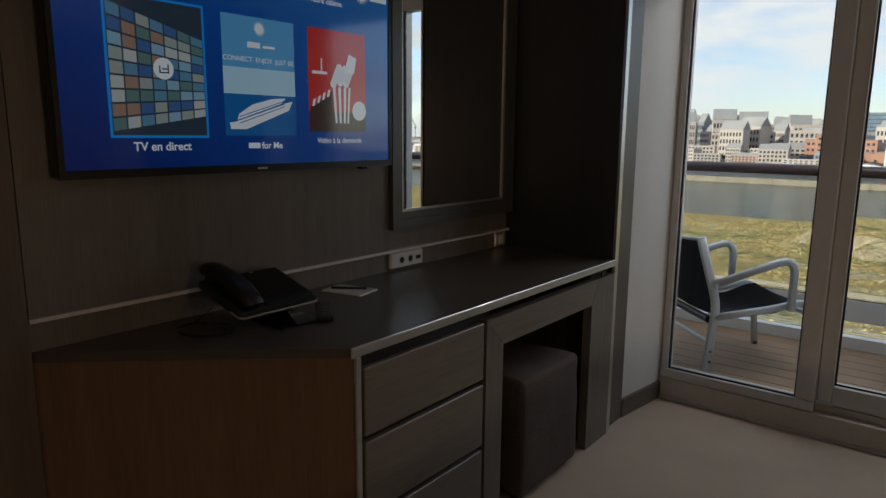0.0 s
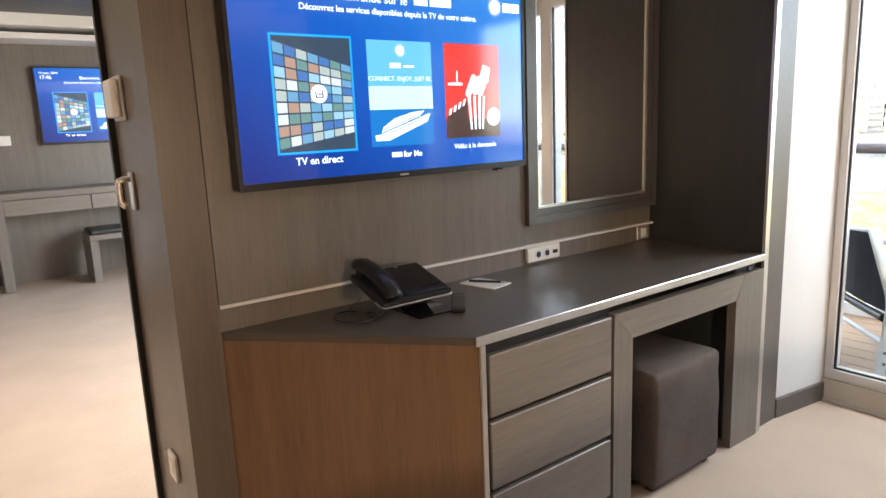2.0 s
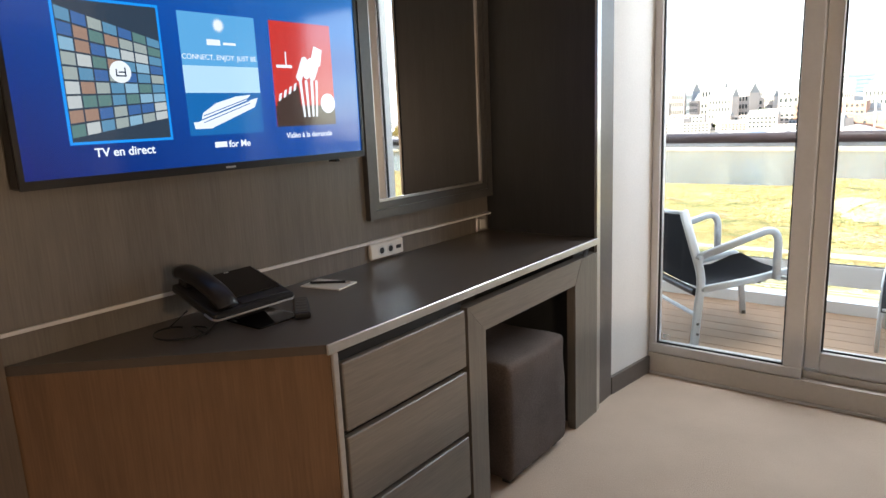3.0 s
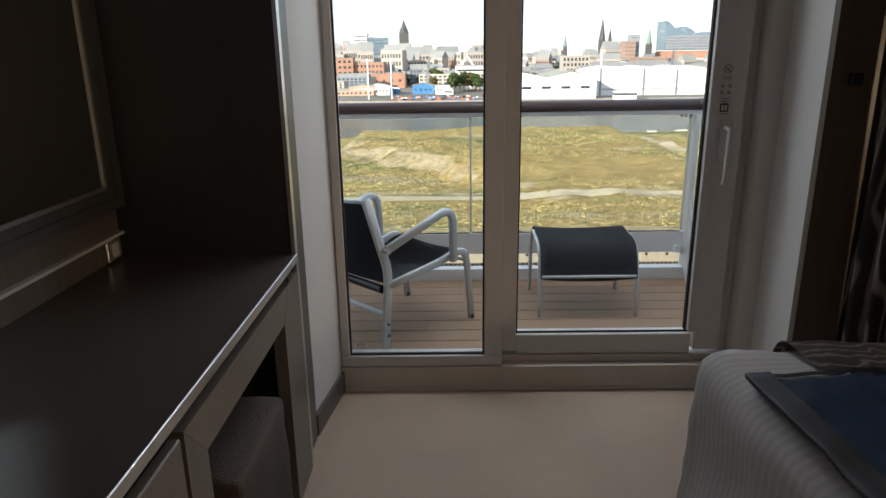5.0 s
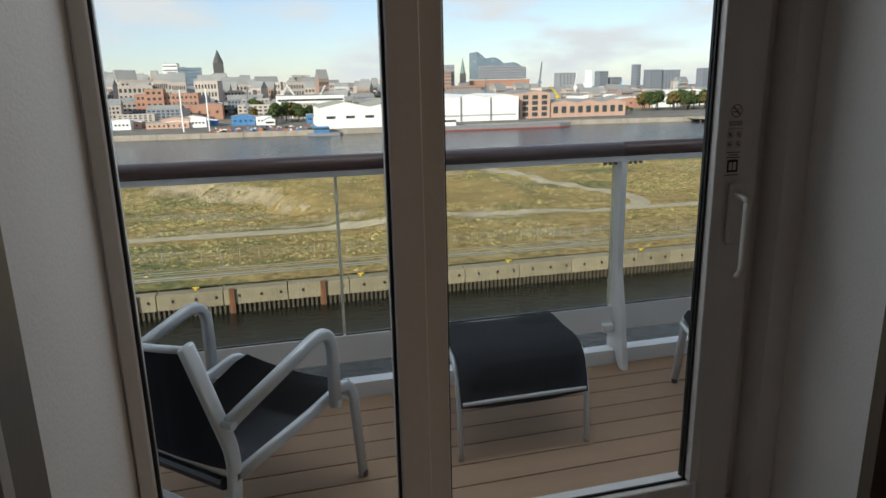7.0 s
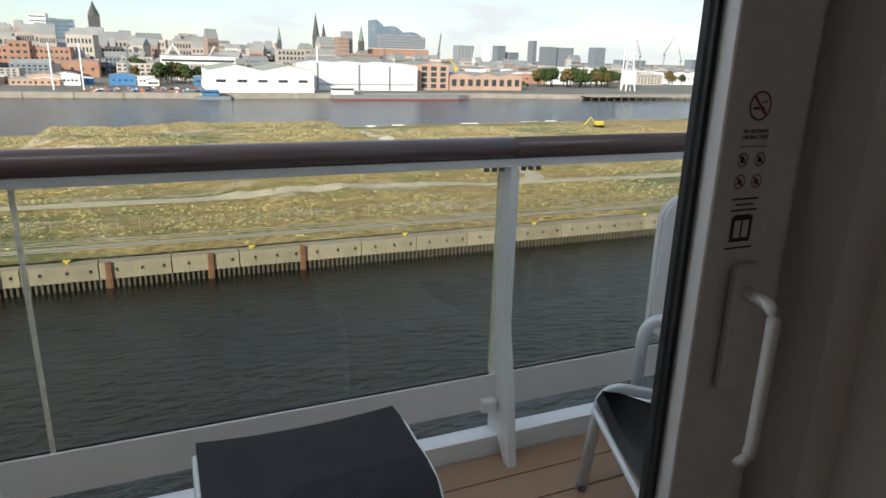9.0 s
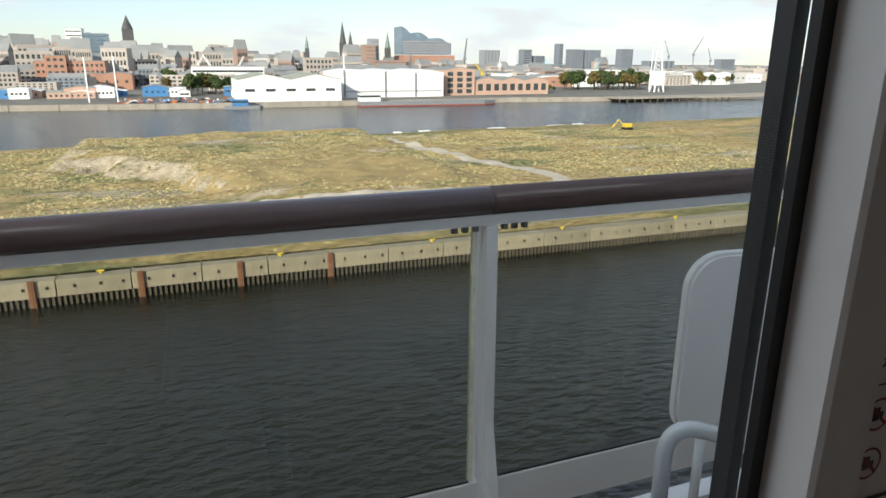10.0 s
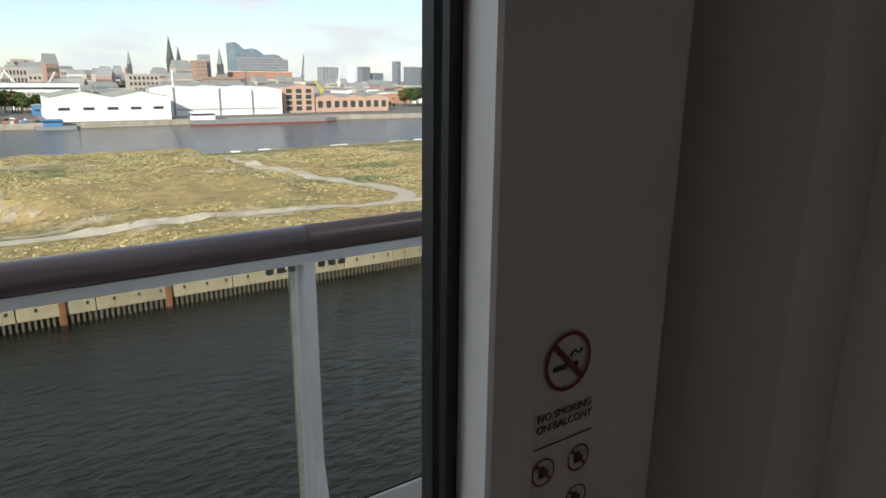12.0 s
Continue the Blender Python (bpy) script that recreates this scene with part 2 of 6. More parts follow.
# ---- bedroom: structure ----
WALL_X, H = -1.53, 2.09
wall("floor", (-2.0, 3.2, -2.2, 2.93, -0.12, 0.0), material=M_CARPET, label="beige wool carpet of the cabin", category="floor")
wall("ceiling", (-2.0, 3.2, -2.2, 3.0, H, H + 0.08), material=M_CEIL, label="plain white cabin ceiling", category="ceiling")
wall("wall_column", (-2.0, WALL_X + 0.012, 0.255, 0.3715, 0, H), material=M_POST, label="brown wood door post beside the desk")
wall("wall_tv", (-2.0, WALL_X, 0.3735, 2.60, 0, H), material=M_WOOD, label="taupe wood-veneer wall behind the television")
wall("wall_door_head", (-2.0, WALL_X, -0.80, 0.255, 1.97, H), (-2.0, WALL_X, -2.2, -0.80, 0, H), material=M_LAMPLITWOOD, label="brown wood wall over the open doorway")
wall("wall_back", (-2.0, 3.2, -2.3, -2.2, 0, H), material=M_WHITEWALL, label="white cabin wall")
wall("wall_head", (3.2, 3.3, -2.3, 3.0, 0, H), material=M_WHITEWALL, label="white cabin wall")
solid("wall_pier_left", prism(bmesh.new(), [(-1.76, 2.57), (-1.012, 2.57), (-0.965, 2.92), (-1.76, 2.92)], 0, H), M_WHITEWALL, "white wall beside the balcony window", "wall", "structure")
wall("wall_pier_right", (0.735, 1.10, 2.62, 2.93, 0, H), (1.10, 3.2, 2.62, 2.93, 0, H), material=M_WHITEWALL, label="white wall beside the balcony door")
solid("baseboard_left", prism(bmesh.new(), [(-1.03, 2.556), (-0.999, 2.556), (-0.952, 2.905), (-0.966, 2.905), (-1.013, 2.568), (-1.03, 2.568)], 0.0, 0.085), M_BASE, "grey-brown skirting board", "skirting", "structure")
wall("baseboard_right", (0.722, 0.735, 2.64, 2.905, 0.0, 0.085), material=M_BASE, label="grey-brown skirting board", category="skirting")
wall("trim_right", (0.722, 0.98, 2.585, 2.619, 0.0, H), material=M_POST, label="upright brown wood trim beside the curtain", category="trim")
wall("trim_left", (-1.53, -1.004, 2.392, 2.555, 0.0, H), material=M_BASE, label="taupe upright trim at the end of the desk niche", category="trim")
wall("trim_doorway", (-2.012, -1.985, 0.237, 0.254, 0.0, 1.968), (-2.012, -1.985, -0.80, 0.254, 1.950, 1.968), material=M_DARK, label="dark metal edge of the doorway", category="trim")

# jamb fittings
sp = thing("light_switch", "ivory thermostat box on the door jamb", "switch", (-1.86, 0.254, 1.45))
part("plate", B(-1.93, -1.80, 0.246, 0.2545, 1.375, 1.505, bevel=0.003), M_WHITEPL, sp)
part("cover", B(-1.92, -1.81, 0.222, 0.2455, 1.385, 1.495, bevel=0.006, seg=2), M_WHITEPL, sp)
hk = thing("door_catch", "chrome door catch on the wooden jamb", "door catch", (-1.83, 0.254, 1.17))
part("plate", B(-1.855, -1.805, 0.246, 0.2545, 1.11, 1.225, bevel=0.003), M_ALU, hk)
part("hook", sweep(bmesh.new(), round_path([(-1.83, 0.2455, 1.205), (-1.83, 0.213, 1.202), (-1.83, 0.213, 1.135), (-1.83, 0.228, 1.122)], 0.012), 0.009), M_ALU, hk, smooth=True)
js = thing("wall_socket", "small ivory socket low on the door jamb", "socket", (-1.75, 0.254, 0.30))
part("plate", B(-1.79, -1.71, 0.244, 0.2545, 0.26, 0.35, bevel=0.003), M_WHITEPL, js)
part("outlet", B(-1.77, -1.73, 0.242, 0.2438, 0.285, 0.325), M_ALU, js)

# ---- living room beyond the doorway ----
LX = -7.0
wall("living_floor", (LX, -2.0, -4.0, 2.9, -0.12, 0.0), material=M_CARPET, label="beige wool carpet of the living room", category="floor")
wall("living_wall_tv", (LX - 0.1, LX, -0.25, 3.0, 0, 2.4), material=M_WOOD, label="taupe wood-veneer wall of the living room")
wall("living_wall_side", (LX - 0.1, -2.0, -4.1, -4.0, 0, 2.4), (-2.1, -2.0, -4.0, -2.2, 0, 2.4), (LX - 0.1, LX, -4.0, -1.6, 0, 2.4), (LX - 0.1, LX, -1.6, -0.25, 2.1, 2.4), material=M_WHITEWALL, label="white wall of the living room")
wall("living_wall_front", (LX, -6.2, 2.9, 3.0, 0, 2.4), (-6.2, -2.0, 2.9, 3.0, 2.1, 2.4), (-2.1, -2.0, 2.6, 3.0, 0, 2.4), (-6.2, -2.0, 2.9, 3.0, 0, 0.12), material=M_WHITEWALL, label="white front wall with a wide glazed opening")
wall("living_ceiling", (LX, -2.0, -4.0, 2.9, 2.40, 2.46), material=M_DARKWOOD, label="dark glossy panelled ceiling", category="ceiling")
wall("living_bulkhead", (-3.3, -2.0, -4.0, 2.9, 2.12, 2.40), (LX, LX + 0.5, -0.25, 2.9, 2.30, 2.40), (LX, LX + 0.42, -0.25, 2.9, 2.20, 2.25), material=M_CEIL, label="white stepped ceiling cove", category="ceiling")
wall("living_ceiling_strip", (-5.4, -5.38, -4.0, 2.9, 2.393, 2.40), (LX + 0.5, -3.3, 0.0, 0.02, 2.393, 2.40), material=M_ALU, label="bright joint in the dark ceiling", category="trim")
sd = thing("smoke_detector", "white round smoke detector under the ceiling", "smoke detector", (-5.6, -0.12, 2.40))
for nm, r, z0, z1 in (("base", 0.06, 2.365, 2.399), ("cap", 0.04, 2.335, 2.365)):
    part(nm, sweep(bmesh.new(), [(-5.6, -0.12, z0), (-5.6, -0.12, z1)], r, seg=20), M_WHITEPL, sd)


def leg_table(name, label, cat, x0, x1, y0, y1, h, t, drawers=0):
    ob = thing(name, label, cat, ((x0 + x1) / 2, (y0 + y1) / 2, 0))
    part("top", B(x0, x1, y0, y1, h - t, h, bevel=0.004), M_WOOD_H, ob)
    part("leg", B(x0, x1, y0, y0 + t * 1.4, 0, h - t - 0.001, bevel=0.004), M_WOOD, ob)
    part("leg", B(x0, x1, y1 - t * 1.4, y1, 0, h - t - 0.001, bevel=0.004), M_WOOD, ob)
    for k in range(drawers):
        w = (y1 - y0 - 2.8 * t) / drawers
        part("drawer", B(x0 + 0.02, x1 - 0.012, y0 + 1.4 * t + k * w + 0.003, y0 + 1.4 * t + (k + 1) * w - 0.003, h - t - 0.14, h - t - 0.004, bevel=0.003), M_WOOD_H, ob)
    return ob


leg_table("living_desk", "taupe wooden writing desk with slim drawers", "desk", LX + 0.02, LX + 0.45, 0.05, 2.3, 0.88, 0.06, 3)
st = leg_table("living_stool", "low wooden bench stool under the desk", "stool", LX + 0.2, LX + 0.62, 0.74, 1.45, 0.45, 0.05)
part("cushion", B(LX + 0.22, LX + 0.60, 0.76, 1.43, 0.451, 0.49, bevel=0.015, seg=2), M_DARKWOOD, st)
ls = thing("wall_socket", "small white wall switch", "switch", (LX, 0.25, 1.335))
part("plate", B(LX + 0.001, LX + 0.012, 0.20, 0.30, 1.29, 1.38, bevel=0.003), M_WHITEPL, ls)

# ---- televisions ----
E_BLUE, E_NAVY = (0.012, 0.10, 0.48), (0.004, 0.02, 0.16)


def screen_material():
    m, n, l, b = nodes_of("lit_blue_screen")
    tc, sep, ramp = n.new("ShaderNodeTexCoord"), n.new("ShaderNodeSeparateXYZ"), n.new("ShaderNodeValToRGB")
    l.new(tc.outputs["Generated"], sep.inputs[0])
    add = n.new("ShaderNodeMath")
    add.operation = "MULTIPLY_ADD"
    add.inputs[1].default_value, add.inputs[2].default_value = 0.55, 0.0
    l.new(sep.outputs["Y"], add.inputs[0])
    add2 = n.new("ShaderNodeMath")
    add2.operation = "MULTIPLY_ADD"
    add2.inputs[1].default_value = 0.45
    l.new(sep.outputs["Z"], add2.inputs[0])
    l.new(add.outputs[0], add2.inputs[2])
    l.new(add2.outputs[0], ramp.inputs[0])
    e = ramp.color_ramp.elements
    e[0].color, e[1].color = (0.002, 0.012, 0.13, 1), (0.020, 0.17, 0.50, 1)
    mid = e.new(0.5)
    mid.color = (0.004, 0.072, 0.36, 1)
    b.inputs["Base Color"].default_value = (0.01, 0.01, 0.012, 1)
    b.inputs["Roughness"].default_value = 0.09
    b.inputs["Specular IOR Level"].default_value = 1.0
    l.new(ramp.outputs[0], b.inputs["Emission Color"])
    b.inputs["Emission Strength"].default_value = 0.25
    return m


TVG = 0.25
M_SCREEN = screen_material()
M_S_WHITE = glow("screen_white", (0.75, 0.82, 0.9), TVG)
M_S_SKY = glow("screen_sky", (0.10, 0.36, 0.68), TVG)
M_S_PALE = glow("screen_pale", (0.42, 0.66, 0.84), TVG)
M_S_SEA = glow("screen_sea", (0.01, 0.13, 0.40), TVG)
M_S_RED = glow("screen_red", (0.52, 0.035, 0.03), TVG)
M_S_EDGE = glow("screen_cyan", (0.01, 0.28, 0.85), TVG)
M_S_SLATE = glow("screen_slate", (0.03, 0.05, 0.08), TVG)
M_S_BROWN = glow("screen_brown", (0.05, 0.03, 0.025), TVG)
M_S_MOSAIC = [glow("screen_mosaic", c, TVG) for c in ((0.10, 0.25, 0.40), (0.30, 0.36, 0.36), (0.45, 0.5, 0.52), (0.10, 0.20, 0.20), (0.30, 0.20, 0.16), (0.05, 0.13, 0.33), (0.22, 0.40, 0.55))]


def flat(bm, pts, x):
    """A thin plate facing +x with the outline pts (y, z)."""
    lo = [bm.verts.new((x, y, z)) for y, z in pts]
    hi = [bm.verts.new((x + 0.0006, y, z)) for y, z in pts]
    k = len(pts)
    bm.faces.new(hi)
    for i in range(k):
        bm.faces.new((lo[i], lo[(i + 1) % k], hi[(i + 1) % k], hi[i]))
    return bm


def rect(bm, y0, y1, z0, z1, x):
    return flat(bm, [(y0, z0), (y1, z0), (y1, z1), (y0, z1)], x)


def disc(bm, y, z, r, x, n=20):
    return flat(bm, [(y + r * math.cos(2 * math.pi * i / n), z + r * math.sin(2 * math.pi * i / n)) for i in range(n)], x)


def star(bm, y, z, r, x):
    return flat(bm, [(y + (r if i % 2 else r * 0.55) * math.cos(2 * math.pi * i / 32), z + (r if i % 2 else r * 0.55) * math.sin(2 * math.pi * i / 32)) for i in range(32)], x)


def television(x, y0, z0, w, label):
    """A wall television with its lit welcome page. x: the front, y0, z0: lower left corner."""
    h = w * 0.584
    tv = thing("television", label, "television", (x, y0 + w / 2, z0))
    k = w / 0.985
    part("body", B(x - 0.050 * k, x - 0.004, y0, y0 + w, z0, z0 + h, bevel=0.006), M_BLACK, tv)
    part("wall_bracket", B(x - 0.069, x - 0.0505 * k, y0 + w * 0.3, y0 + w * 0.7, z0 + h * 0.3, z0 + h * 0.7), M_BLACK, tv)
    bz = bmesh.new()
    e = 0.011 * k
    for a in ((y0, y0 + w, z0, z0 + 0.019 * k), (y0, y0 + w, z0 + h - e, z0 + h), (y0, y0 + e, z0 + 0.019 * k, z0 + h - e), (y0 + w - e, y0 + w, z0 + 0.019 * k, z0 + h - e)):
        box(bz, x - 0.004, x + 0.002, *a)
    part("bezel", bz, M_BLACK, tv)
    part("maker_mark", rect(bmesh.new(), y0 + w * 0.485, y0 + w * 0.515, z0 + 0.006 * k, z0 + 0.011 * k, x + 0.002), M_ALU, tv)
    part("receiver", B(x - 0.03, x, y0 + w * 0.87, y0 + w * 0.89, z0 - 0.008, z0 - 0.0005), M_BLACKGLOSS, tv)
    X = x - 0.002
    sc = part("screen", B(x - 0.0039, X, y0 + e, y0 + w - e, z0 + 0.019 * k, z0 + h - e), M_SCREEN, tv, "lit blue television screen")

    def Y(v):
        return y0 + v * k

    def Z(v):
        return z0 + v * k

    def put(nm, bm, m):
        return part(nm, bm, m, sc)

    def write(body, size, y, z, align="LEFT", bold=0.0):
        m = Matrix(((0, 0, 1, X + 0.0022), (1, 0, 0, Y(y)), (0, 1, 0, Z(z)), (0, 0, 0, 1)))
        lettering(body, size * k, m, M_S_WHITE, sc, align, bold * k)

    write("13 sept. 2018", 0.023, 0.038, 0.522, bold=0.0003)
    write("17:46", 0.036, 0.040, 0.486, bold=0.0006)
    write("Bienvenue sur le", 0.034, 0.305, 0.483, bold=0.0003)
    for a, b in ((0.556, 0.604), (0.612, 0.690)):
        put("name_bar", rect(bmesh.new(), Y(a), Y(b), Z(0.485), Z(0.508), X + 0.001), M_S_WHITE)
    write("Découvrez les services disponibles depuis la TV de votre cabine.", 0.0225, 0.492, 0.452, "CENTER", 0.0003)
    put("emblem", star(bmesh.new(), Y(0.862), Z(0.500), 0.03 * k, X + 0.001), M_S_WHITE)
    put("name_bar", rect(bmesh.new(), Y(0.895), Y(0.965), Z(0.486), Z(0.514), X + 0.001), M_S_WHITE)
    # first card: a curved wall of pictures
    c0, c1, b0, b1 = 0.115, 0.338, 0.092, 0.385
    put("card_border", rect(bmesh.new(), Y(c0 - 0.006), Y(c1 + 0.006), Z(b0 - 0.006), Z(b1 + 0.006), X + 0.0004), M_S_EDGE)
    put("card", rect(bmesh.new(), Y(c0), Y(c1), Z(b0), Z(b1), X + 0.0012), M_S_SLATE)
    for mi, mm in enumerate(M_S_MOSAIC):
        rr = random.Random(9)
        for i in range(7):
            for j in range(9):
                pick = rr.randrange(7)
                if pick != mi:
                    continue
                u0, u1 = i / 7 + 0.008, (i + 1) / 7 - 0.008

                def zz(u, v):
                    half = 0.138 - 0.050 * u
                    return 0.236 + (v * 2 - 1) * half - 0.012 * u
                pts = [(Y(c0 + (c1 - c0) * u), Z(zz(u, v))) for u, v in ((u0, j / 9 + 0.008), (u1, j / 9 + 0.008), (u1, (j + 1) / 9 - 0.008), (u0, (j + 1) / 9 - 0.008))]
                put("picture_tile", flat(bmesh.new(), pts, X + 0.0020), mm)
    put("round_button", disc(bmesh.new(), Y(0.237), Z(0.240), 0.024 * k, X + 0.0030), M_S_WHITE)
    ic = bmesh.new()
    rect(ic, Y(0.226), Y(0.249), Z(0.230), Z(0.233), X + 0.0038)
    rect(ic, Y(0.226), Y(0.229), Z(0.233), Z(0.246), X + 0.0038)
    rect(ic, Y(0.246), Y(0.249), Z(0.233), Z(0.250), X + 0.0038)
    rect(ic, Y(0.233), Y(0.246), Z(0.238), Z(0.241), X + 0.0038)
    put("button_icon", ic, M_S_SLATE)
    write("TV en direct", 0.027, 0.226, 0.058, "CENTER", 0.0005)
    # second card: a white ship at sea
    c0, c1 = 0.390, 0.608
    put("card", rect(bmesh.new(), Y(c0), Y(c1), Z(0.26), Z(b1), X + 0.0010), M_S_SKY)
    put("card_haze", rect(bmesh.new(), Y(c0), Y(c1), Z(0.195), Z(0.26), X + 0.0010), M_S_PALE)
    put("card_sea", rect(bmesh.new(), Y(c0), Y(c1), Z(b0), Z(0.195), X + 0.0010), M_S_SEA)
    put("emblem", star(bmesh.new(), Y(0.499), Z(0.358), 0.019 * k, X + 0.0020), M_S_WHITE)
    put("name_bar", rect(bmesh.new(), Y(0.462), Y(0.500), Z(0.310), Z(0.324), X + 0.0020), M_S_WHITE)
    put("name_bar", rect(bmesh.new(), Y(0.508), Y(0.545), Z(0.312), Z(0.318), X + 0.0020), M_S_WHITE)
    write("CONNECT. ENJOY. JUST BE.", 0.0175, 0.499, 0.275, "CENTER")
    sh = bmesh.new()
    flat(sh, [(Y(0.405), Z(0.108)), (Y(0.45), Z(0.108)), (Y(0.585), Z(0.158)), (Y(0.597), Z(0.182)), (Y(0.57), Z(0.176)), (Y(0.415), Z(0.125)), (Y(0.402), Z(0.124))], X + 0.0020)
    flat(sh, [(Y(0.425), Z(0.131)), (Y(0.56), Z(0.175)), (Y(0.575), Z(0.190)), (Y(0.53), Z(0.186)), (Y(0.47), Z(0.170)), (Y(0.43), Z(0.146))], X + 0.0020)
    put("ship_picture", sh, M_S_WHITE)
    dk = bmesh.new()
    for q in range(3):
        flat(dk, [(Y(0.43), Z(0.122 + q * 0.008)), (Y(0.57), Z(0.167 + q * 0.007)), (Y(0.57), Z(0.169 + q * 0.007)), (Y(0.43), Z(0.124 + q * 0.008))], X + 0.0028)
    put("ship_decks", dk, M_S_SEA)
    put("name_bar", rect(bmesh.new(), Y(0.455), Y(0.490), Z(0.060), Z(0.074), X + 0.001), M_S_WHITE)
    write("for Me", 0.024, 0.495, 0.059, "LEFT", 0.0005)
    # third card: drink, popcorn and clapperboard on red
    c0, c1 = 0.655, 0.872
    put("card", rect(bmesh.new(), Y(c0), Y(c1), Z(b0 + 0.012), Z(b1), X + 0.0010), M_S_RED)
    put("card_floor", rect(bmesh.new(), Y(c0), Y(c1), Z(b0 + 0.012), Z(0.160), X + 0.0016), M_S_BROWN)
    pc = bmesh.new()
    for a, b in ((0.742, 0.752), (0.763, 0.773), (0.784, 0.794), (0.803, 0.811)):
        m0, m1 = 0.777 + (a - 0.777) * 0.75, 0.777 + (b - 0.777) * 0.75
        flat(pc, [(Y(m0), Z(0.128)), (Y(m1), Z(0.128)), (Y(b), Z(0.230)), (Y(a), Z(0.230))], X + 0.0024)
    for q in range(16):
        disc(pc, Y(0.745 + 0.066 * ((q * 7) % 16) / 15), Z(0.238 + 0.045 * ((q * 5) % 16) / 15), 0.012 * k, X + 0.0024, 8)
    flat(pc, [(Y(0.785), Z(0.27)), (Y(0.825), Z(0.27)), (Y(0.835), Z(0.315)), (Y(0.805), Z(0.325))], X + 0.0030)
    rect(pc, Y(0.668), Y(0.722), Z(0.262), Z(0.270), X + 0.0024)
    rect(pc, Y(0.700), Y(0.704), Z(0.270), Z(0.305), X + 0.0024)
    for q in range(4):
        flat(pc, [(Y(0.665 + q * 0.018), Z(0.172 + q * 0.009)), (Y(0.674 + q * 0.018), Z(0.176 + q * 0.009)), (Y(0.679 + q * 0.018), Z(0.196 + q * 0.009)), (Y(0.670 + q * 0.018), Z(0.192 + q * 0.009))], X + 0.0030)
    disc(pc, Y(0.845), Z(0.165), 0.028 * k, X + 0.0024)
    put("popcorn_picture", pc, M_S_WHITE)
    put("clapper_picture", flat(bmesh.new(), [(Y(0.662), Z(0.120)), (Y(0.745), Z(0.128)), (Y(0.738), Z(0.215)), (Y(0.660), Z(0.170))], X + 0.0026), M_S_BROWN)
    write("Vidéo à la demande", 0.0215, 0.768, 0.072, "CENTER", 0.0003)
    return tv


television(WALL_X + 0.070, 0.445, 1.165, 1.074, "black wall-mounted television showing a blue menu page")
television(LX + 0.07, 0.545, 1.28, 1.23, "large black wall television showing a blue menu page")

# ---- desk niche ----
WX = WALL_X
wall("wall_panel_upper", (WX - 0.002, WX + 0.012, 0.374, 1.564, 0.849, H), material=M_WOOD, label="taupe veneer panel carrying the television", category="wall")
wall("trim_strip", (WX, WX + 0.018, 0.374, 2.364, 0.839, 0.8485), material=M_PVC, label="pale metal strip along the wall panel", category="trim")
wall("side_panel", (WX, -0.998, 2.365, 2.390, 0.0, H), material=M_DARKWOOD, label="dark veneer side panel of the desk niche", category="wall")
wall("trim_edge", (-0.998, -0.986, 2.360, 2.391, 0.0, H), material=M_ALU, label="pale metal edge of the side panel", category="trim")

desk = thing("desk", "long taupe wooden dressing desk with three drawers", "desk", (-1.2, 1.5, 0))
tp = bmesh.new()
prism(tp, [(WX + 0.001, 0.372), (-0.986, 0.872), (-0.986, 2.359), (WX + 0.001, 2.359)], 0.745, 0.768)
part("desktop", tp, M_TOP, desk)
part("edge_strip", B(-0.985, -0.979, 0.866, 2.359, 0.743, 0.770, bevel=0.002), M_ALU, desk, "brushed metal edge")
sidep = bmesh.new()
prism(sidep, [(WX + 0.001, 0.370), (-1.515, 0.382), (-0.990, 0.880), (-0.990, 0.905), (-1.02, 0.905), (WX + 0.001, 0.42)], 0.0, 0.7445)
# warmer than the taupe desk: lamplight on this side is in the colour
part("slanted_side", sidep, M_LAMPLITWOOD, desk)
part("edge_strip", B(-0.989, -0.979, 0.880, 0.898, 0.0, 0.742, bevel=0.002), M_ALU, desk, "brushed metal edge")
# coloured near-black, so the gaps round the drawers look shaded
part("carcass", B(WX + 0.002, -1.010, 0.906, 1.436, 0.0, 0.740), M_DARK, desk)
for z0, z1 in ((0.525, 0.706), (0.306, 0.508), (0.088, 0.290)):
    part("drawer", B(-1.008, -0.985, 0.914, 1.425, z0, z1, bevel=0.003), M_WOOD_H, desk)
part("plinth", B(-1.009, -1.000, 0.914, 1.425, 0.0, 0.072), M_WOOD_H, desk)


def mitre(bm, pts, x0, x1):
    a = [bm.verts.new((x0, y, z)) for y, z in pts]
    b = [bm.verts.new((x1, y, z)) for y, z in pts]
    bm.faces.new(a[::-1])
    bm.faces.new(b)
    for i in range(len(pts)):
        j = (i + 1) % len(pts)
        bm.faces.new((a[i], a[j], b[j], b[i]))
    return bm


Y0, Y1, Y2, Y3, ZT, ZK = 1.436, 1.530, 2.160, 2.358, 0.710, 0.612
part("kneehole_left", mitre(bmesh.new(), [(Y0, 0), (Y1, 0), (Y1, ZK), (Y0, ZT)], -1.02, -0.984), M_WOOD, desk)
part("kneehole_right", mitre(bmesh.new(), [(Y2, 0), (Y3, 0), (Y3, ZT), (Y2 + 0.06, ZT), (Y2, ZK)], -1.02, -0.984), M_WOOD, desk)
part("kneehole_rail", mitre(bmesh.new(), [(Y0 + 0.002, ZT), (Y1 + 0.001, ZK + 0.001), (Y2 - 0.001, ZK + 0.001), (Y2 + 0.058, ZT)], -1.02, -0.9845), M_WOOD_H, desk)
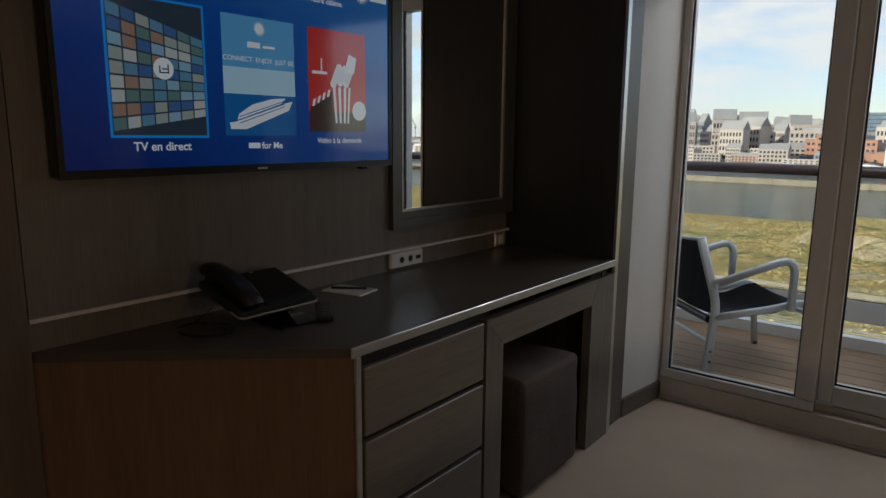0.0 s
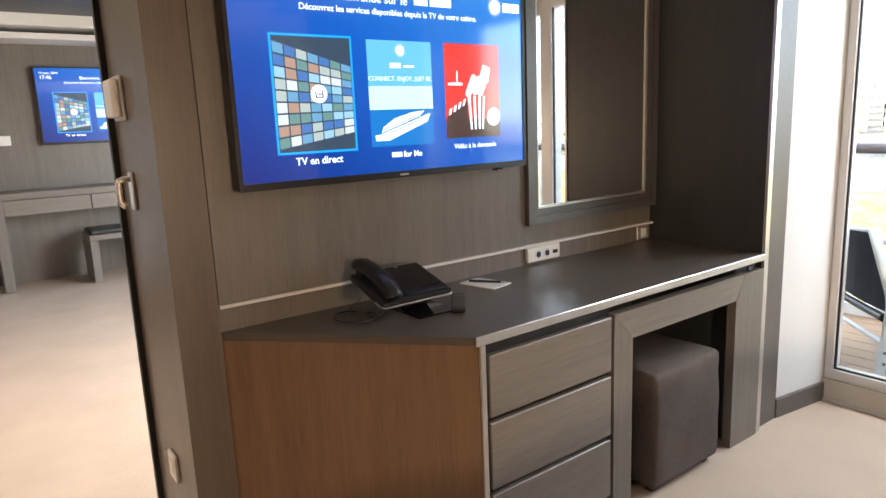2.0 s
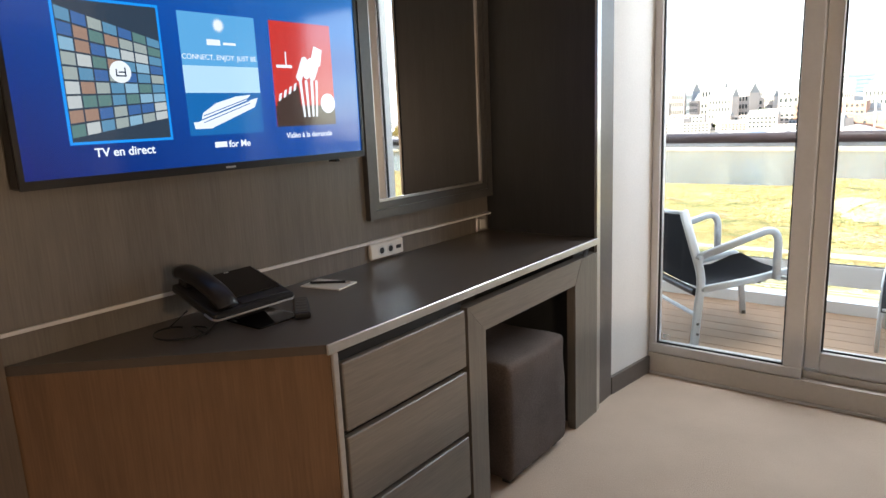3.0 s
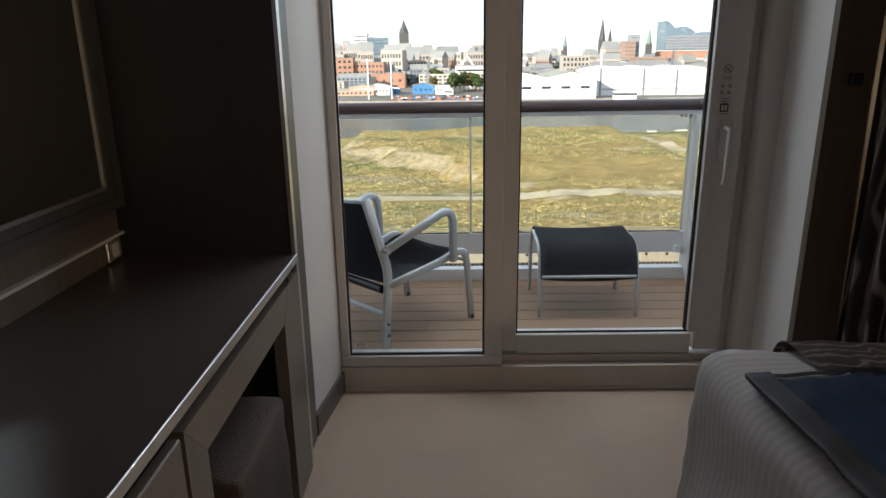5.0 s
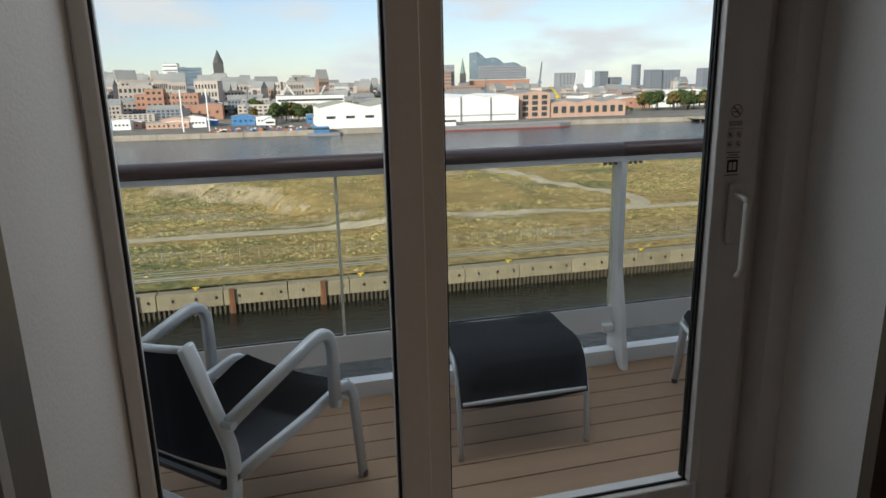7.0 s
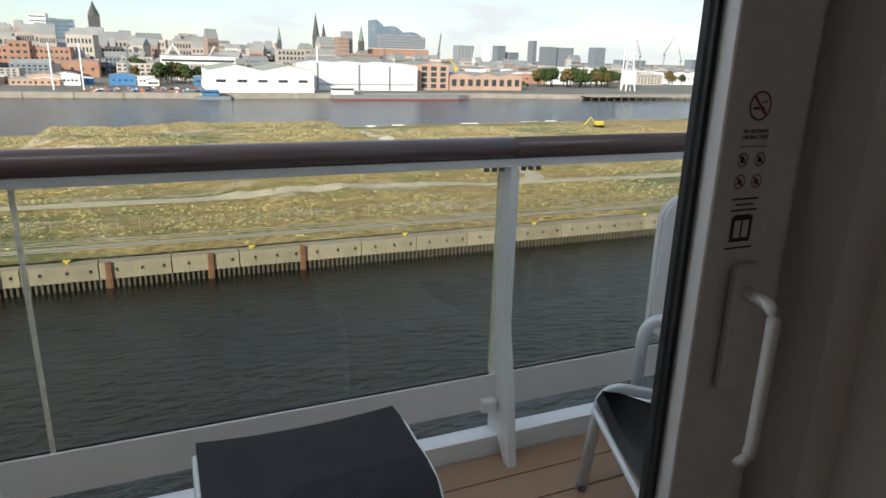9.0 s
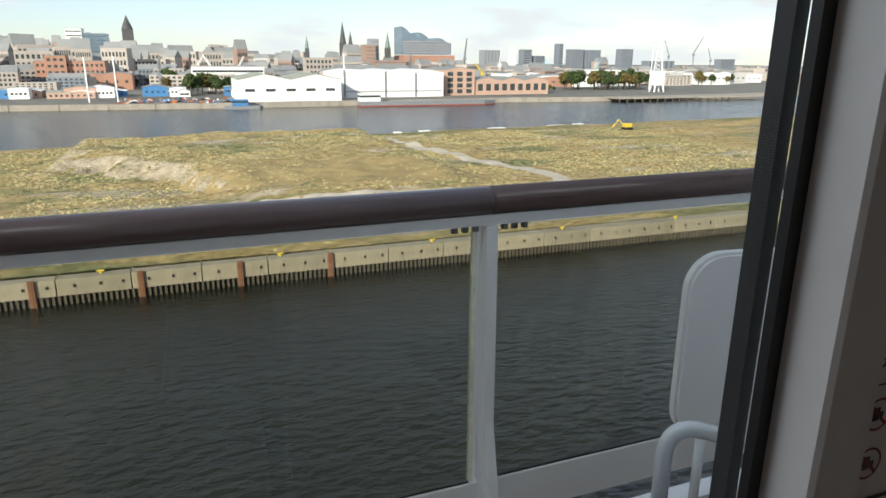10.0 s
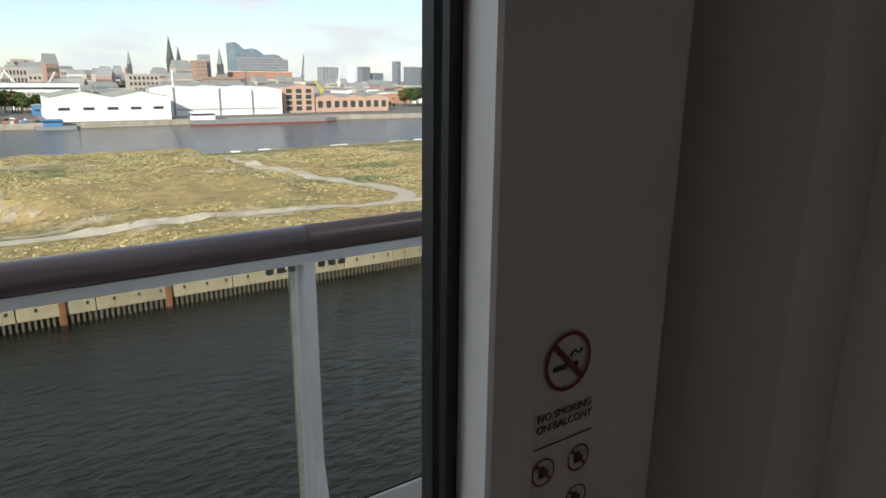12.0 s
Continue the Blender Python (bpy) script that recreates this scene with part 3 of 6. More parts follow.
# back and side of the kneehole are darker than the desk front
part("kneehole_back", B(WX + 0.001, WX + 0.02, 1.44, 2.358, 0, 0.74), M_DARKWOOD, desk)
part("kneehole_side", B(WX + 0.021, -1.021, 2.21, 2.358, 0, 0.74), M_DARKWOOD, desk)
part("pull_slot", B(-0.990, -0.9855, 2.24, 2.275, 0.716, 0.736), M_DARK, desk)

# velvet pouf
bm = B(-1.375, -0.968, 1.640, 2.045, 0.02, 0.452, bevel=0.022, seg=3)
bmesh.ops.subdivide_edges(bm, edges=[e for e in bm.edges if e.calc_length() > 0.2], cuts=6, use_grid_fill=True)
for v in bm.verts:
    n = noise.noise(v.co * 9) * 0.006
    v.co += Vector((n, n, n * 1.3))
pf = thing("pouf", "square taupe velvet pouf under the desk", "pouf", (-1.185, 1.888, 0))
part("cushion_cube", bm, M_POUF, pf, smooth=True)
for a in ((-1.34, 1.68), (-1.01, 1.68), (-1.34, 2.0), (-1.01, 2.0)):
    part("foot", B(a[0] - 0.015, a[0] + 0.015, a[1] - 0.015, a[1] + 0.015, 0.0, 0.03), M_BLACK, pf)

# mirror with a stepped frame
mr = thing("mirror", "tall wall mirror in a stepped grey metal frame", "mirror", (WX, 1.96, 0.927))


def ring(y0, y1, z0, z1, w, x0, x1):
    bm = bmesh.new()
    for pts in ([(y0, z0), (y1, z0), (y1 - w, z0 + w), (y0 + w, z0 + w)], [(y0, z1), (y0 + w, z1 - w), (y1 - w, z1 - w), (y1, z1)],
                [(y0, z0), (y0 + w, z0 + w), (y0 + w, z1 - w), (y0, z1)], [(y1, z0), (y1, z1), (y1 - w, z1 - w), (y1 - w, z0 + w)]):
        mitre(bm, pts, x0, x1)
    return bm


for nm, (y0, y1, z0, z1, w), x1, m in (("outer_frame", (1.566, 2.362, 0.927, 2.045, 0.034), WX + 0.034, M_FRAME),
                                       ("inner_frame", (1.600, 2.328, 0.961, 2.011, 0.026), WX + 0.024, M_FRAME),
                                       ("bead", (1.626, 2.302, 0.987, 1.985, 0.009), WX + 0.019, M_ALU)):
    part(nm, ring(y0, y1, z0, z1, w, WX + 0.001, x1), m, mr)
part("glass", B(WX + 0.002, WX + 0.013, 1.635, 2.293, 0.996, 1.976), M_MIRROR, mr, "silvered mirror glass")

so = thing("power_socket", "white double power socket on the splash panel", "socket", (WX, 1.56, 0.84))
part("plate", B(WX + 0.0005, WX + 0.018, 1.570, 1.752, 0.778, 0.836, bevel=0.004), M_WHITEPL, so)
for yy in (1.628, 1.676):
    bm = bmesh.new()
    sweep(bm, [(WX + 0.0185, yy, 0.806), (WX + 0.0195, yy, 0.806)], 0.019, seg=18)
    o = part("outlet", bm, M_ALU, so)
    # a flat black disc stands for the shaded hollow of the socket
    part("hole", sweep(bmesh.new(), [(WX + 0.0196, yy, 0.806), (WX + 0.0204, yy, 0.806)], 0.012, seg=14), M_DARK, o)
part("usb_slot", B(WX + 0.0185, WX + 0.0195, 1.708, 1.736, 0.799, 0.813), M_DARK, so)
sw = thing("light_switch", "small grey wall switch below the mirror", "switch", (WX, 2.16, 0.83))
part("plate", B(WX + 0.0005, WX + 0.014, 2.258, 2.338, 0.772, 0.836, bevel=0.004), M_ALU, sw)
part("rocker", B(WX + 0.0145, WX + 0.019, 2.278, 2.318, 0.782, 0.826, bevel=0.002), M_WHITEPL, sw)

# telephone
Z = 0.7685
ph = thing("telephone", "black desk telephone with handset and touch screen", "telephone", (-1.36, 0.89, Z))
tilt = pose(-1.36, 0.885, Z + 0.078, 0, 17, 0)


def phone_part(name, bm, material, label="", smooth=False):
    bm.transform(tilt)
    return part(name, bm, material, ph, label, smooth)


part("stand", B(-1.37, -1.225, 0.855, 0.995, Z, Z + 0.005, bevel=0.002), M_BLACKGLOSS, ph)
strut = B(-0.05, 0.05, -0.045, 0.045, -0.004, 0.004)
strut.transform(pose(-1.315, 0.92, Z + 0.030, 0, -32, 0))
part("strut", strut, M_BLACK, ph)
phone_part("console", B(-0.10, 0.10, -0.128, 0.125, -0.013, 0.011, bevel=0.008, seg=2), M_BLACK)
phone_part("front_edge", sweep(bmesh.new(), round_path([(0.06, -0.130, -0.004), (0.103, -0.130, -0.004), (0.103, 0.127, -0.004), (0.06, 0.127, -0.004)], 0.02), 0.003, seg=6), M_ALU, "silver rim")
phone_part("touch_screen", B(-0.088, 0.052, -0.040, 0.112, 0.0115, 0.0155, bevel=0.002), M_BLACKGLOSS, "dark glossy screen")
phone_part("key_bar", B(0.060, 0.088, -0.040, 0.112, 0.0115, 0.0145, bevel=0.002), M_BLACK)
phone_part("maker_mark", B(-0.083, -0.079, 0.020, 0.034, 0.0156, 0.0160), M_ALU)
hs = [(-0.115, -0.088, 0.030), (-0.095, -0.088, 0.040), (-0.03, -0.088, 0.047), (0.04, -0.088, 0.044), (0.085, -0.088, 0.032), (0.095, -0.088, 0.022)]
phone_part("handset", sweep(bmesh.new(), round_path(hs, 0.012, 3), 0.028, 0.019, 14, side=(0, 1, 0), power=0.75), M_BLACK, smooth=True)
for q in (-0.075, 0.065):
    phone_part("cradle", B(q - 0.018, q + 0.018, -0.112, -0.064, 0.0115, 0.030, bevel=0.004), M_BLACK)
cord = [(-1.40, 0.765, Z + 0.05), (-1.42, 0.72, Z + 0.012)] + [(-1.40 + 0.055 * math.cos(1.9 + 0.30 * i) + 0.003 * i, 0.705 + 0.052 * math.sin(1.9 + 0.30 * i) + 0.001 * i, Z + 0.0045 + 0.0003 * i) for i in range(24)] + [(-1.30, 0.75, Z + 0.008), (-1.31, 0.80, Z + 0.03)]
part("cord", sweep(bmesh.new(), cord, 0.0028, seg=6), M_BLACK, ph, smooth=True)
rc = thing("remote_control", "black remote control lying by the telephone", "remote control", (-1.265, 1.02, Z))
bm = B(-0.022, 0.022, -0.085, 0.085, 0, 0.018, bevel=0.005, seg=2)
rm = pose(-1.265, 1.030, Z, 0, 0, 52)
bm.transform(rm)
part("body", bm, M_BLACK, rc)
for i in range(5):
    for j in range(3):
        bm = B(-0.014 + j * 0.010, -0.007 + j * 0.010, -0.065 + i * 0.028, -0.055 + i * 0.028, 0.018, 0.0195)
        bm.transform(rm)
        part("button", bm, M_BASE, rc)
pad = thing("notepad", "small white note card on the desk", "notepad", (-1.415, 1.27, Z))
bm = B(-0.075, 0.075, -0.05, 0.05, 0, 0.004)
pm = pose(-1.415, 1.27, Z, 0, 0, 12)
bm.transform(pm)
part("paper", bm, M_PAPER, pad)
pen = thing("pen", "slim dark ballpoint pen on the note card", "pen", (-1.415, 1.27, Z + 0.005))
bm = bmesh.new()
sweep(bm, [(-0.065, 0, 0.0095), (0.05, 0.0, 0.0095)], 0.0042, seg=10)
bm.transform(pose(-1.41, 1.272, Z, 0, 0, 35))
part("barrel", bm, M_BLACK, pen)
bm = bmesh.new()
sweep(bm, [(0.0505, 0, 0.0095), (0.066, 0.0, 0.0095)], 0.003, seg=10)
bm.transform(pose(-1.41, 1.272, Z, 0, 0, 35))
part("tip", bm, M_ALU, pen)

# ---- balcony window and door ----
W0, W1, WT = -0.962, 0.735, 2.06
wall("window_sill", (W0, W1, 2.900, 3.06, 0.0, 0.105), material=M_SILL, label="painted step under the balcony window", category="sill")
wall("trim_sill_lip", (W0, W1, 2.893, 2.900, 0.0, 0.012), material=M_PVC, label="thin light strip at the carpet edge", category="trim")
win = thing("window_1", "fixed floor-length window pane in a white frame", "window", (-0.6, 2.95, 0.118), kind="structure")
part("bottom_rail", B(-0.961, -0.292, 2.910, 2.985, 0.106, 0.152, bevel=0.003), M_PVC, win)
part("left_stile", B(-0.961, -0.928, 2.910, 2.985, 0.153, WT, bevel=0.003), M_PVC, win)
part("mullion", B(-0.366, -0.292, 2.910, 3.00, 0.153, WT, bevel=0.003), M_PVC, win)
part("top_rail", B(-0.927, -0.367, 2.910, 2.985, WT - 0.06, WT), M_PVC, win)
for a in ((-0.930, -0.366, 0.150, 0.159), (-0.930, -0.921, 0.159, 2.0), (-0.373, -0.364, 0.159, 2.0)):
    part("gasket", B(a[0], a[1], 2.924, 2.937, a[2], a[3]), M_GASKET, win)
gp = part("pane", B(-0.925, -0.369, 2.928, 2.934, 0.156, 2.0), M_CLEAR, win)
gp.visible_shadow = False
part("etched_mark", B(-0.900, -0.870, 2.9265, 2.9272, 0.18, 0.202), M_PAPER, win)
dr = thing("door_1", "closed white sliding balcony door with black seals", "door", (0.2, 2.98, 0.118), kind="structure")
part("left_stile", B(-0.290, -0.232, 2.948, 3.02, 0.150, WT, bevel=0.003), M_PVC, dr)
rst = part("right_stile", B(0.5155, 0.622, 2.955, 2.990, 0.150, WT, bevel=0.003), M_PVC, dr)
part("bottom_rail", B(-0.231, 0.502, 2.950, 3.02, 0.138, 0.226, bevel=0.003), M_PVC, dr)
part("top_rail", B(-0.231, 0.502, 2.950, 3.02, WT - 0.08, WT), M_PVC, dr)
for a in ((-0.233, 0.503, 0.225, 0.234), (-0.233, -0.224, 0.234, 1.98), (0.4775, 0.4845, 0.234, 1.98)):
    part("gasket", B(a[0], a[1], 2.9705, 2.9757, a[2], a[3]), M_GASKET, dr)
part("outer_seal", B(0.4775, 0.4845, 2.9825, 2.992, 0.234, 1.98), M_GASKET, dr)
gp = part("pane", B(-0.228, 0.514, 2.976, 2.982, 0.230, 1.98), M_CLEAR, dr)
gp.visible_shadow = False
part("track", B(-0.291, 0.66, 2.942, 3.03, 0.106, 0.137), M_SILL, dr)
wall("door_frame", (0.662, 0.736, 2.905, 3.06, 0.106, WT), (0.624, 0.662, 2.985, 3.06, 0.138, WT), (W0, W1, 2.921, 3.06, WT, H), material=M_PVC, label="white frame round the balcony door", category="door frame")
part("glazing_bead", B(0.485, 0.515, 2.946, 2.975, 0.234, 1.98, bevel=0.002), M_PVC, dr)
hd = part("handle", B(0.535, 0.575, 2.938, 2.955, 0.945, 1.110, bevel=0.005), M_PVC, dr, "white door handle")
part("grip", sweep(bmesh.new(), round_path([(0.548, 2.937, 1.078), (0.548, 2.893, 1.074), (0.545, 2.890, 0.880), (0.545, 2.900, 0.870)], 0.02), 0.0085, 0.007, 10), M_WHITEPL, hd, smooth=True)
# warning stickers on the door stile
M_RED = mat("sticker_red", (0.20, 0.025, 0.02), 0.5, 0, 30, 0.1)
M_INK = mat("sticker_ink", (0.025, 0.022, 0.022), 0.5)
SY = 2.9545


def ring_sign(cx, cz, r, icon):
    st = thing("no_smoking_sign" if icon == "smoke" else "warning_sign", "round red prohibition sticker on the door frame", "sign", (cx, SY, cz), group="door stickers")
    bm = bmesh.new()
    n = 40
    for i in range(n):
        a0, a1 = 2 * math.pi * i / n, 2 * math.pi * (i + 1) / n
        q = [(cx + rr * math.cos(a), SY - 0.0007, cz + rr * math.sin(a)) for rr, a in ((r, a0), (r, a1), (r * 0.86, a1), (r * 0.86, a0))]
        bm.faces.new([bm.verts.new(p) for p in q])
    s, w = r * 0.63, r * 0.07
    bm.faces.new([bm.verts.new((cx + u, SY - 0.0007, cz + v)) for u, v in ((-s - w, s - w), (-s + w, s + w), (s + w, -s + w), (s - w, -s - w))])
    part("ring", bm, M_RED, st)
    bm = bmesh.new()
    if icon == "smoke":
        box(bm, cx - r * 0.62, cx - r * 0.05, SY - 0.0005, SY - 0.0003, cz - r * 0.25, cz - r * 0.08)
        box(bm, cx + r * 0.25, cx + r * 0.45, SY - 0.0005, SY - 0.0003, cz - r * 0.25, cz - r * 0.08)
        sweep(bm, [(cx + r * (0.1 + 0.5 * t), SY - 0.0004, cz + r * (0.12 + 0.12 * math.sin(t * 6) + 0.25 * t)) for t in [i / 10 for i in range(11)]], r * 0.04, 0.0003, 4, side=(0, 0, 1))
    else:
        box(bm, cx - r * 0.35, cx + r * 0.15, SY - 0.0005, SY - 0.0003, cz - r * 0.4, cz + r * 0.4)
        box(bm, cx + r * 0.2, cx + r * 0.45, SY - 0.0005, SY - 0.0003, cz - r * 0.3, cz + r * 0.1)
    part("pictogram", bm, M_INK, st)
    return st


ring_sign(0.543, 1.2930, 0.0165, "smoke")
for cx, cz in ((0.529, 1.2330), (0.555, 1.2330), (0.529, 1.2080), (0.555, 1.2080)):
    ring_sign(cx, cz, 0.0082, "box")
nt = thing("sticker_text", "small printed notices on the door frame", "sign", (0.543, SY, 1.2560))
for i, ln in enumerate(("NO SMOKING", "ON BALCONY")):
    lettering(ln, 0.0062, Matrix(((1, 0, 0, 0.543), (0, 0, -1, SY - 0.0005), (0, 1, 0, 1.2630 - i * 0.0065), (0, 0, 0, 1))), M_INK, nt, "CENTER")
part("rule", B(0.522, 0.564, SY - 0.0006, SY - 0.0003, 1.2475, 1.2482), M_INK, nt)
for i in range(5):
    w = (0.020, 0.014, 0.020, 0.012, 0.016)[i]
    part("text_bar", B(0.543 - w, 0.543 + w, SY - 0.0006, SY - 0.0003, 1.1865 - i * 0.0066, 1.1885 - i * 0.0066), M_INK, nt)
part("text_bar", B(0.522, 0.564, SY - 0.0006, SY - 0.0003, 1.1275, 1.1298), M_INK, nt)
ds = thing("door_sign", "square black sliding-door sticker", "sign", (0.543, SY, 1.1510), group="door stickers")
part("square", B(0.527, 0.559, SY - 0.0006, SY - 0.0003, 1.1360, 1.1670), M_INK, ds)
for a in (0.532, 0.5445):
    part("leaf", B(a, a + 0.0095, SY - 0.0009, SY - 0.0007, 1.1410, 1.1620), M_PVC, ds)

# ---- curtain ----
def curtain_material():
    m, n, l, b = nodes_of("dark_patterned_curtain")
    tc, mp, wv, rp = n.new("ShaderNodeTexCoord"), n.new("ShaderNodeMapping"), n.new("ShaderNodeTexWave"), n.new("ShaderNodeValToRGB")
    mp.inputs["Scale"].default_value = (1.0, 1.0, 0.28)
    wv.inputs["Scale"].default_value, wv.inputs["Distortion"].default_value, wv.inputs["Detail"].default_value, wv.inputs["Detail Scale"].default_value = 7.0, 13.0, 2.0, 1.1
    rp.color_ramp.elements[0].position, rp.color_ramp.elements[1].position = 0.70, 0.97
    rp.color_ramp.elements[0].color, rp.color_ramp.elements[1].color = (0.038, 0.030, 0.026, 1), (0.30, 0.26, 0.23, 1)
    l.new(tc.outputs["Object"], mp.inputs[0])
    l.new(mp.outputs[0], wv.inputs[0])
    l.new(wv.outputs["Fac"], rp.inputs[0])
    l.new(rp.outputs[0], b.inputs["Base Color"])
    b.inputs["Roughness"].default_value = 0.6
    return m


M_CURT = curtain_material()
cu = thing("curtain", "dark brown curtain with pale wavy lines", "curtain", (0.95, 2.3, 0))
bm = bmesh.new()
N, K = 90, 24
grid = []
for i in range(N + 1):
    t = i / N
    row = []
    for j in range(K + 1):
        z = 0.02 + (H - 0.05) * j / K
        pull = 1 - 0.25 * math.exp(-((z - 1.25) / 0.35) ** 2)
        y = 2.565 - t * 0.75
        amp = 0.035 * pull * (0.8 + 0.3 * noise.noise((t * 6, z * 0.8, 3)))
        row.append(bm.verts.new((0.865 + amp * math.sin(t * 46 + 0.5 * noise.noise((t * 3, z, 1))) + 0.02 * (z < 0.5) * (0.5 - z), y, z)))
    grid.append(row)
for i in range(N):
    for j in range(K):
        bm.faces.new((grid[i][j], grid[i + 1][j], grid[i + 1][j + 1], grid[i][j + 1]))
bmesh.ops.solidify(bm, geom=bm.faces[:], thickness=0.004)
part("drape", bm, M_CURT, cu, smooth=True)
part("rail", B(0.84, 0.89, 1.6, 2.57, H - 0.03, H - 0.001), M_BASE, cu)
hb = thing("curtain_hook", "dark tie-back hook beside the curtain", "hook", (0.85, 2.57, 1.27))
part("arm", B(0.775, 0.815, 2.557, 2.584, 1.245, 1.285, bevel=0.004), M_BLACK, hb)

# ---- bed ----
def swirl_material():
    m, n, l, b = nodes_of("taupe_swirl_brocade")
    tc, wv, rp = n.new("ShaderNodeTexCoord"), n.new("ShaderNodeTexWave"), n.new("ShaderNodeValToRGB")
    wv.inputs["Scale"].default_value, wv.inputs["Distortion"].default_value, wv.inputs["Detail"].default_value, wv.inputs["Detail Scale"].default_value = 9.0, 7.0, 1.0, 2.0
    wv.bands_direction = "Y"
    rp.color_ramp.elements[0].position, rp.color_ramp.elements[1].position = 0.72, 0.9
    rp.color_ramp.elements[0].color, rp.color_ramp.elements[1].color = (0.085, 0.07, 0.062, 1), (0.30, 0.275, 0.25, 1)
    l.new(tc.outputs["Object"], wv.inputs[0])
    l.new(wv.outputs["Fac"], rp.inputs[0])
    l.new(rp.outputs[0], b.inputs["Base Color"])
    b.inputs["Roughness"].default_value = 0.5
    return m


def stripe_material():
    m, n, l, b = nodes_of("striped_white_damask")
    tc, wv, rp, ns, bp = n.new("ShaderNodeTexCoord"), n.new("ShaderNodeTexWave"), n.new("ShaderNodeValToRGB"), n.new("ShaderNodeTexNoise"), n.new("ShaderNodeBump")
    wv.bands_direction = "Y"
    wv.inputs["Scale"].default_value, wv.inputs["Distortion"].default_value = 12.0, 0.15
    rp.color_ramp.elements[0].position, rp.color_ramp.elements[1].position = 0.45, 0.55
    rp.color_ramp.elements[0].color, rp.color_ramp.elements[1].color = (0.68, 0.655, 0.645, 1), (0.76, 0.735, 0.72, 1)
    ns.inputs["Scale"].default_value = 160
    bp.inputs["Strength"].default_value, bp.inputs["Distance"].default_value = 0.3, 0.003
    l.new(tc.outputs["Object"], wv.inputs[0])
    l.new(wv.outputs["Fac"], rp.inputs[0])
    l.new(rp.outputs[0], b.inputs["Base Color"])
    l.new(ns.outputs["Fac"], bp.inputs["Height"])
    l.new(bp.outputs[0], b.inputs["Normal"])
    b.inputs["Roughness"].default_value = 0.8
    return m


BX0, BX1, BY0, BY1, BZ = 0.12, 2.20, 0.42, 1.98, 0.635


def cloth(bm, x0, x1, y0, y1, top, drop, seed, amp, r=0.07, lift=0.0, nx=60, ny=60):
    """A cover lying on the bed: flat on top, falling over the edges that it passes."""
    rows = []
    for i in range(nx + 1):
        row = []
        for j in range(ny + 1):
            x, y = x0 + (x1 - x0) * i / nx, y0 + (y1 - y0) * j / ny
            dx, dy = max(BX0 + r - x, 0), max(abs(y - (BY0 + BY1) / 2) - (BY1 - BY0) / 2 + r, 0)
            d = math.hypot(dx, dy)
            z, px, py = top, x, y
            if d > 0:
                ux, uy = (-dx / d, math.copysign(dy / d, y - (BY0 + BY1) / 2))
                a = min(d / r, math.pi / 2)
                out = r * math.sin(a)
                px, py = x - ux * d + ux * out, y - uy * d + uy * out
                z = top - r * (1 - math.cos(a)) - max(d - r * math.pi / 2, 0)
            w = noise.noise((x * 5 + seed, y * 5, z * 4)) * amp + noise.noise((x * 17 + seed, y * 15, z * 10)) * amp * 0.4
            flare = 0.05 * max(0, (top - 0.15 - z)) if d > 0 else 0
            q = Vector((px, py, max(z, 0.03) + lift))
            q += Vector((0, 0, w)) if d < r else Vector((ux, uy, 0)) * (w + flare)
            if d > 0:
                q += Vector((ux, uy, 0)) * lift
            row.append(bm.verts.new(q))
        rows.append(row)
    for i in range(nx):
        for j in range(ny):
            bm.faces.new((rows[i][j], rows[i + 1][j], rows[i + 1][j + 1], rows[i][j + 1]))
    bmesh.ops.solidify(bm, geom=bm.faces[:], thickness=0.006)
    return bm


bed = thing("bed", "double bed made up with white striped linen", "bed", (1.0, 1.35, 0))
part("base", B(BX0 + 0.06, BX1, BY0 + 0.06, BY1 - 0.06, 0.0, 0.30), M_BASE, bed)
part("mattress", B(BX0 + 0.02, BX1, BY0 + 0.02, BY1 - 0.02, 0.301, 0.600, bevel=0.05, seg=3), M_LINEN, bed)
dv = thing("duvet", "white striped duvet hanging over the bed edge", "duvet", (1.0, 1.35, 0.57))
part("cover", cloth(bmesh.new(), BX0 - 0.45, BX1 - 0.05, BY0 - 0.4, BY1 + 0.40, BZ, 0.4, 1.0, 0.014), stripe_material(), dv, smooth=True)
rn = thing("bed_runner", "taupe bed runner with pale swirls", "bed runner", (0.9, 1.9, 0.6))
part("fabric", cloth(bmesh.new(), 0.34, BX1 - 0.6, 1.60, BY1 + 0.25, BZ, 0.3, 4.0, 0.008, lift=0.012, nx=40, ny=40), swirl_material(), rn, smooth=True)
th = thing("satin_throw", "navy satin throw with a black border", "throw", (0.6, 1.3, 0.6))
part("fabric", cloth(bmesh.new(), BX0 + 0.07, 1.3, BY0 + 0.15, 1.72, BZ, 0.3, 7.0, 0.016, lift=0.026, nx=70, ny=70), M_NAVY, th, smooth=True)
bd = bmesh.new()
for a in ((BX0 + 0.06, BX0 + 0.085, BY0 + 0.15, 1.735), (BX0 + 0.06, 1.3, 1.715, 1.735)):
    cloth(bd, *a, BZ, 0.3, 7.0, 0.016, lift=0.030, nx=40, ny=40)
part("border", bd, M_NAVYEDGE, th, smooth=True)

